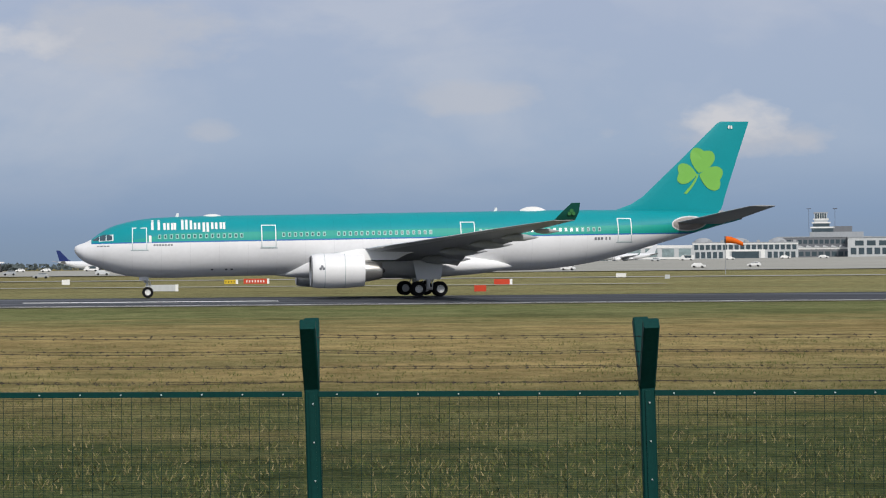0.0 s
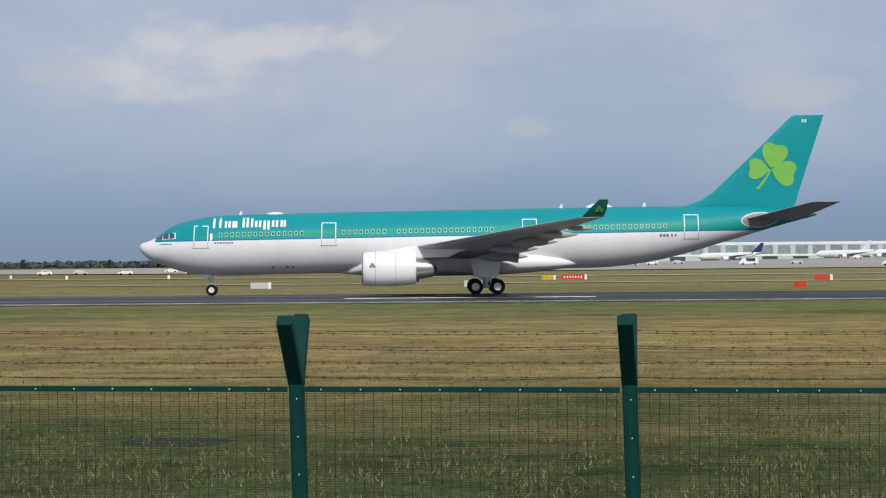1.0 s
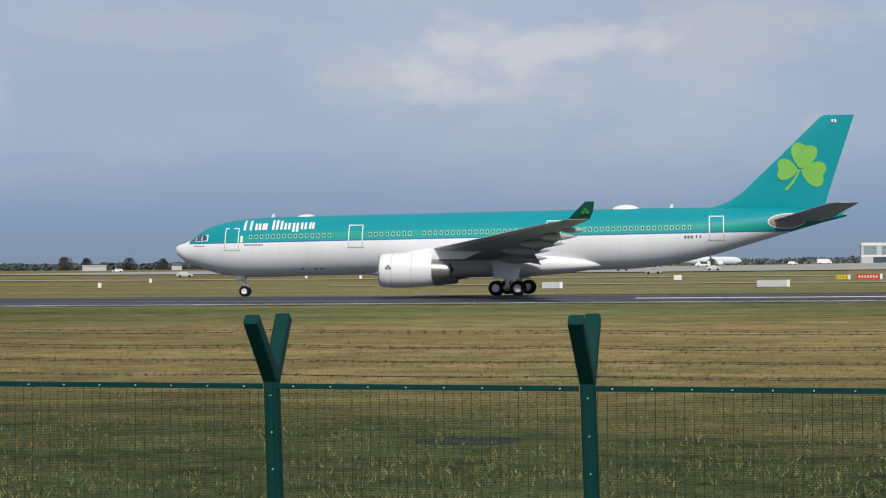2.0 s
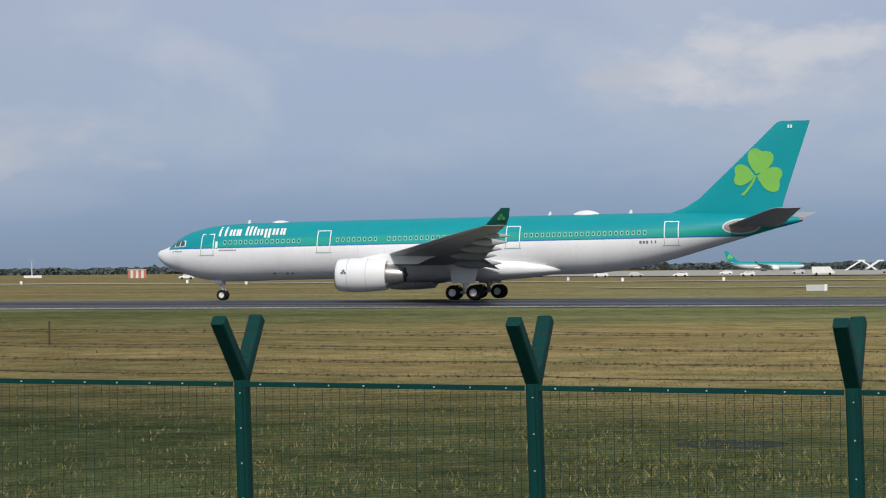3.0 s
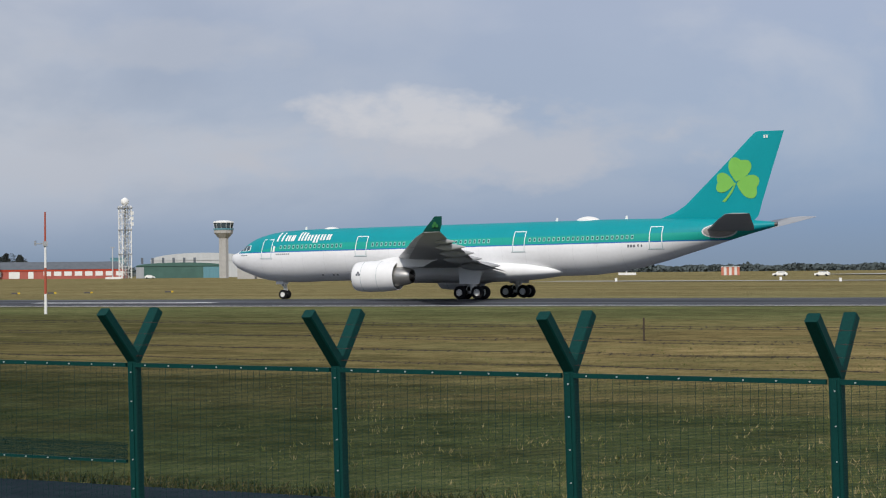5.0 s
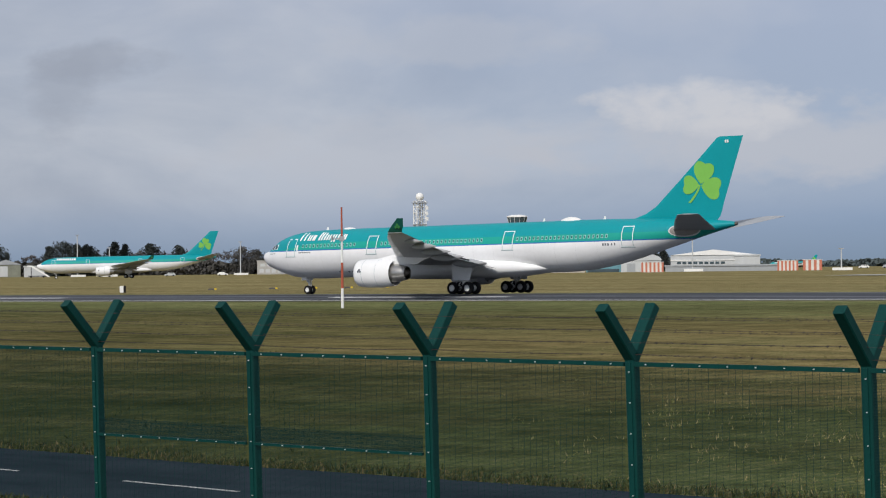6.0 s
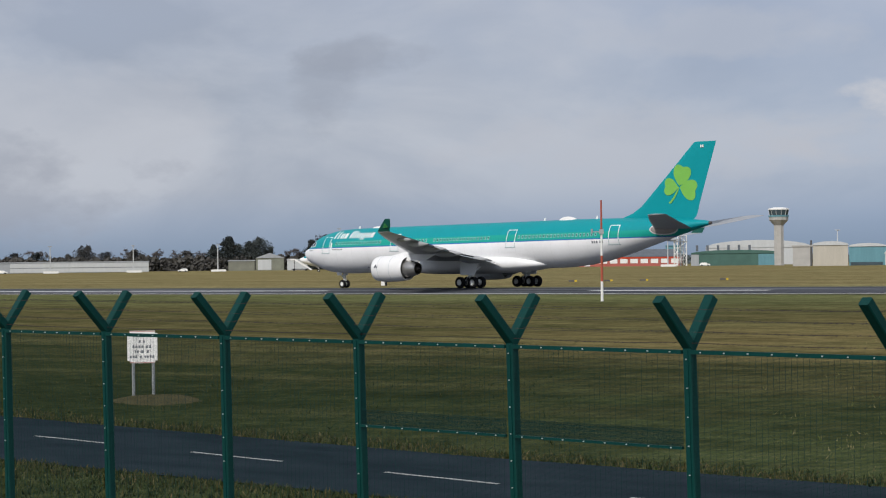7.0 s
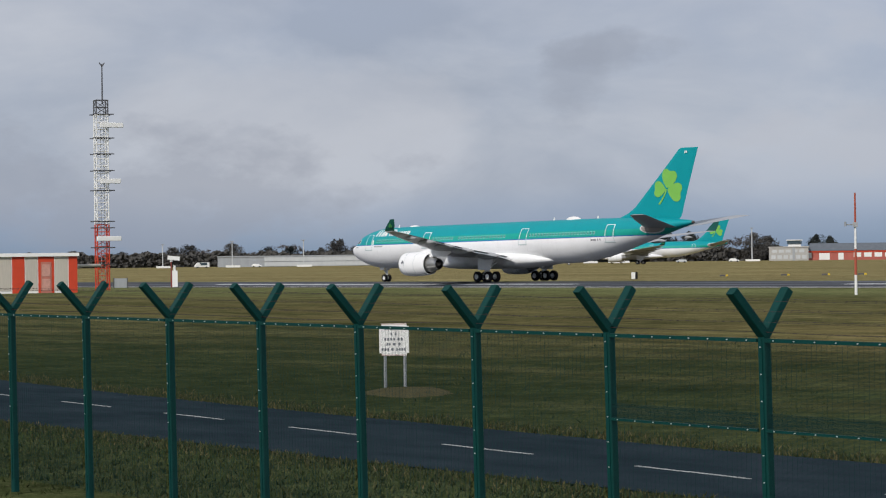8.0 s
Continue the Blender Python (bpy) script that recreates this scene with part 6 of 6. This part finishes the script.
def leafy_tree(m, height, width, seed, pointed, material, label):
    """An evergreen or dense tree: a crown of many small tufts on a tapered trunk."""
    rnd = random.Random(seed)
    t = thing("conifer_tree" if pointed else "dense_tree", label, "tree", "trees behind the airfield")
    t.matrix_basis = m
    bm = bmesh.new()
    tube(bm, (0, 0, -0.5), (0, 0, height * 0.85), height * 0.028, height * 0.008, 7)
    for i in range(7):
        z = height * (0.2 + 0.09 * i)
        q = rnd.uniform(0, 6.28)
        tube(bm, (0, 0, z), (math.cos(q) * width * 0.4, math.sin(q) * width * 0.4, z + height * 0.1), height * 0.01, height * 0.004, 4)
    part("trunk", bm, BARK, t)
    bm = bmesh.new()
    lobes = []
    for i in range(26):
        f = 0.05 + 0.93 * (i + rnd.random()) / 26
        reach = width * 0.5 * (min(1.0, (1.12 - f) * 1.25) if pointed else math.sqrt(max(0.05, 1 - (2 * f - 0.95) ** 2)))
        q = rnd.uniform(0, 6.28)
        lobes.append((Vector((math.cos(q) * reach * 0.65, math.sin(q) * reach * 0.65, height * f)), max(0.13 * width, reach * rnd.uniform(0.5, 0.85))))
    for c, r in lobes:
        for _ in range(130):
            d = Vector((rnd.gauss(0, 1), rnd.gauss(0, 1), rnd.gauss(0, 0.8)))
            p = c + d.normalized() * r * rnd.uniform(0.55, 1.1)
            if p.z < 0.2:
                continue
            e, g = Vector((rnd.gauss(0, 1), rnd.gauss(0, 1), rnd.gauss(0, 1))).normalized(), height * rnd.uniform(0.018, 0.042)
            f_ = e.orthogonal().normalized()
            bm.faces.new([bm.verts.new(v) for v in (p + e * g, p + f_ * g * 0.7, p - e * g * 0.8, p - f_ * g * 0.6)])
    part("crown", bm, material, t)


rnd = random.Random(21)
# bearing, range, height in metres, kind
for b, r_, hh, kind in ((60.9, 1300, 8, 2), (60.3, 1280, 10, 0), (59.7, 1290, 10, 2), (59.3, 1285, 11, 2), (58.9, 1270, 13, 0), (58.3, 1300, 12, 2), (57.9, 1290, 11, 0), (57.4, 1300, 10, 2), (57.0, 1285, 15, 0), (56.75, 1290, 14.5, 0), (56.9, 1260, 10, 1), (56.2, 1290, 9, 2), (55.75, 1270, 13, 2), (55.3, 1290, 10, 2), (54.85, 1300, 15.5, 0), (54.6, 1290, 11, 2), (54.1, 1300, 15, 0), (53.7, 1310, 15, 0), (53.4, 1280, 10, 2), (53.1, 1300, 14, 0),
                          (52.75, 1260, 13, 1), (52.4, 1250, 17, 1), (52.2, 1260, 13, 1), (51.85, 1250, 14, 1), (51.65, 1245, 16.5, 1), (51.4, 1260, 12, 1), (50.9, 1300, 15, 0), (50.65, 1290, 15, 0), (50.4, 1240, 15, 1), (50.1, 1245, 17, 1), (49.8, 1250, 16, 1), (49.5, 1240, 15.5, 1), (49.2, 1260, 18, 0), (48.9, 1240, 16.5, 1), (48.6, 1250, 16, 1), (48.3, 1240, 17, 0), (48.0, 1250, 16, 1), (47.7, 1250, 16, 0), (47.4, 1260, 15, 1), (47.1, 1250, 14, 0), (46.7, 1260, 15, 0), (46.4, 1250, 14.5, 0), (46.1, 1260, 15, 0), (45.8, 1240, 13.5, 2), (45.55, 1250, 12, 2),
                          (44.35, 1260, 12.5, 1), (44.05, 1260, 12, 1), (43.0, 1300, 8, 2), (36.05, 900, 9, 1), (35.8, 905, 8, 1), (18.0, 1420, 7.9, 2), (17.3, 1430, 6.1, 2), (16.6, 1440, 5.4, 2), (14.6, 1480, 5.0, 2), (22.6, 1480, 7.9, 2), (22.1, 1470, 7.2, 2), (21.1, 1480, 7.2, 2), (20.3, 1480, 6.5, 2), (19.4, 1490, 6.5, 2)):
    seed = rnd.randrange(10 ** 6)
    if kind == 0:
        bare_tree(spot(b, r_, 0, rnd.uniform(0, 360)), hh, seed)
    elif kind == 1:
        leafy_tree(spot(b, r_, 0, rnd.uniform(0, 360)), hh, hh * rnd.uniform(0.55, 0.95), seed, rnd.random() < 0.6, CONIFER, "dark green pointed conifer behind the airfield")
    else:
        leafy_tree(spot(b, r_, 0, rnd.uniform(0, 360)), hh, hh * 0.95, seed, False, BRUSH, "dense brownish winter tree behind the airfield")


def far_woods(name, b0, b1, reach, low, high, material, label, seed, count):
    """Woods too far off to count: many small tufts in an uneven band."""
    rnd = random.Random(seed)
    bm = bmesh.new()
    for i in range(count):
        b = b0 + (b1 - b0) * rnd.random()
        top = low + (high - low) * (0.5 + 0.5 * noise.noise((b * 1.7, seed, 0))) * (0.75 + 0.5 * noise.noise((b * 7.3, 3, seed)))
        r_ = reach + rnd.uniform(0, 60)
        f = rnd.random() ** 0.8
        x, y = -r_ * math.sin(radians(b)), r_ * math.cos(radians(b))
        p = Vector((x, y, ground_height(x, y) - 0.3 + top * f))
        g = reach * 0.0008 * rnd.uniform(0.5, 1.3)
        e = Vector((rnd.gauss(0, 1), rnd.gauss(0, 1), rnd.gauss(0, 1))).normalized()
        q = e.orthogonal().normalized()
        bm.faces.new([bm.verts.new(v) for v in (p + e * g, p + q * g, p - e * g, p - q * g)])
    tagged(part(name, bm, material), label, "woodland", kind="stuff")


far_woods("distant_wood", 9, 33, 1560, 2.5, 6.5, FAR_WOOD, "low band of distant woodland, bluish haze put into its colour", 2, 20000)
far_woods("far_wood", -14, 10, 1750, 3, 7, FAR_WOOD, "thin band of far woodland behind the terminal, haze put into its colour", 4, 3500)
far_woods("scrub_belt", 45.2, 66, 1240, 4.5, 11.5, BRUSH, "brown winter scrub below the trees", 6, 36000)
far_woods("hazy_wood", 33, 46, 1650, 4, 9, FAR_WOOD, "distant woodland behind the hangars, haze put into its colour", 9, 4000)


# ---- grass tufts on the near field ----
def tuft_material(name, stops):
    m, n, l, b = nodes_of(name)
    geo = n.new("ShaderNodeNewGeometry")
    ramp = n.new("ShaderNodeValToRGB")
    e = ramp.color_ramp.elements
    e[0].position, e[0].color = 0.0, (*stops[0], 1)
    e[1].position, e[1].color = 1.0, (*stops[-1], 1)
    for at, c in ((0.35, stops[1]), (0.75, stops[2])):
        x = e.new(at)
        x.color = (*c, 1)
    l.new(geo.outputs["Random Per Island"], ramp.inputs[0])
    l.new(ramp.outputs[0], b.inputs["Base Color"])
    b.inputs["Roughness"].default_value = 0.9
    b.inputs["Specular IOR Level"].default_value = 0.0
    return m


def blades(name, places, seed, tall, wide, stops, label):
    """Tufts of a few blades each, standing at the given places."""
    rnd = random.Random(seed)
    verts, faces = [], []
    for x, y in places:
        z = ground_height(x, y)
        for _ in range(4):
            a, hgt, w = rnd.uniform(0, 6.28), rnd.uniform(0.4, 1.0) * tall, rnd.uniform(0.5, 1.1) * wide
            ox, oy = rnd.gauss(0, 0.12), rnd.gauss(0, 0.12)
            lx, ly = rnd.gauss(0, 0.06), rnd.gauss(0, 0.06)
            k = len(verts)
            verts += [(x + ox + math.cos(a) * w, y + oy + math.sin(a) * w, z - 0.02), (x + ox - math.cos(a) * w, y + oy - math.sin(a) * w, z - 0.02), (x + ox + lx, y + oy + ly, z + hgt)]
            faces.append((k, k + 1, k + 2))
    me = bpy.data.meshes.new(name)
    me.from_pydata(verts, [], faces)
    me.materials.append(tuft_material(name + "_blades", stops))
    tagged(new(name, me), label, "grass", kind="stuff")


def grass():
    rnd = random.Random(77)
    field, green, verge = [], [], []
    for _ in range(34000):
        reach = 36 + 75 * rnd.random() ** 1.6
        b = rnd.uniform(-12, 66)
        x, y = -reach * math.sin(radians(b)), reach * math.cos(radians(b))
        if road_near(x) - 0.1 < y < road_far(x) + 0.1 and x < 40:
            continue
        if noise.noise((x * 0.35, y * 0.35, 0)) < rnd.uniform(-0.5, 0.35):
            continue
        if rnd.random() > (b - 14) / 26:
            field.append((x, y))
        elif b > 44 and rnd.random() < 0.35:
            green.append((x, y))
    # longer growth along both sides of the road, and on the strip before it
    for _ in range(9000):
        x = rnd.uniform(-90, -18)
        off = abs(rnd.gauss(0, 0.7)) + 0.25 * noise.noise((x * 0.6, 7, 1))
        verge.append((x, road_far(x) + 0.05 + off) if rnd.random() < 0.5 else (x, road_near(x) - 0.05 - off))
    for _ in range(6000):
        x = rnd.uniform(-62, -14)
        green.append((x, rnd.uniform(19.0, road_near(x) - 0.1)))
    blades("grass_tufts", field, 5, 0.13, 0.024, ((0.085, 0.11, 0.034), (0.14, 0.145, 0.05), (0.20, 0.18, 0.085), (0.30, 0.25, 0.13)), "pale and green tufts of rough winter grass")
    # darker blades, to match the shade put into the ground colour
    blades("green_tufts", green, 6, 0.12, 0.026, ((0.026, 0.038, 0.013), (0.040, 0.054, 0.019), (0.052, 0.062, 0.024), (0.085, 0.080, 0.036)), "dark green tufts of longer grass")
    blades("verge_grass", verge, 7, 0.13, 0.028, ((0.026, 0.038, 0.013), (0.045, 0.054, 0.020), (0.068, 0.066, 0.028), (0.14, 0.11, 0.055)), "ragged grass growing over the road edge")


grass()


# ---- what moves ----
ROLL = [  # seconds, how far the nose stands along the runway's middle line
    (0, -30.39),
    (0.5, -40.76),
    (1, -53.99),
    (1.5, -65.53),
    (3, -106.76),
    (3.5, -120.27),
    (4, -136.31),
    (5.5, -184.14),
    (6, -203.53),
    (6.5, -220.01),
    (7, -239.52),
    (7.5, -256.92),
    (8, -279.02),
]


def motions():
    at = Matrix.Translation((0, RUNWAY_AWAY, 0)) @ TURN
    walk(rolling, [(t, at @ pose(u, 0, 0)) for t, u in ROLL])
    # a row a frame; a rim looks the same every 40 degrees, so each step is taken modulo that
    for wheel, place, radius in WHEELS:
        rows, turned, before = [], 0.0, ROLL[0][1]
        for i in range(8 * FPS + 1):
            t = i / FPS
            u = before
            for (t0, u0), (t1, u1) in zip(ROLL, ROLL[1:]):
                if t0 <= t <= t1:
                    u = u0 + (u1 - u0) * (t - t0) / (t1 - t0)
            turned -= math.degrees((before - u) / radius) % 40
            before = u
            rows.append((t, pose(*place) @ pose(0, 0, 0, 0, turned)))
        walk(wheel, rows)


motions()
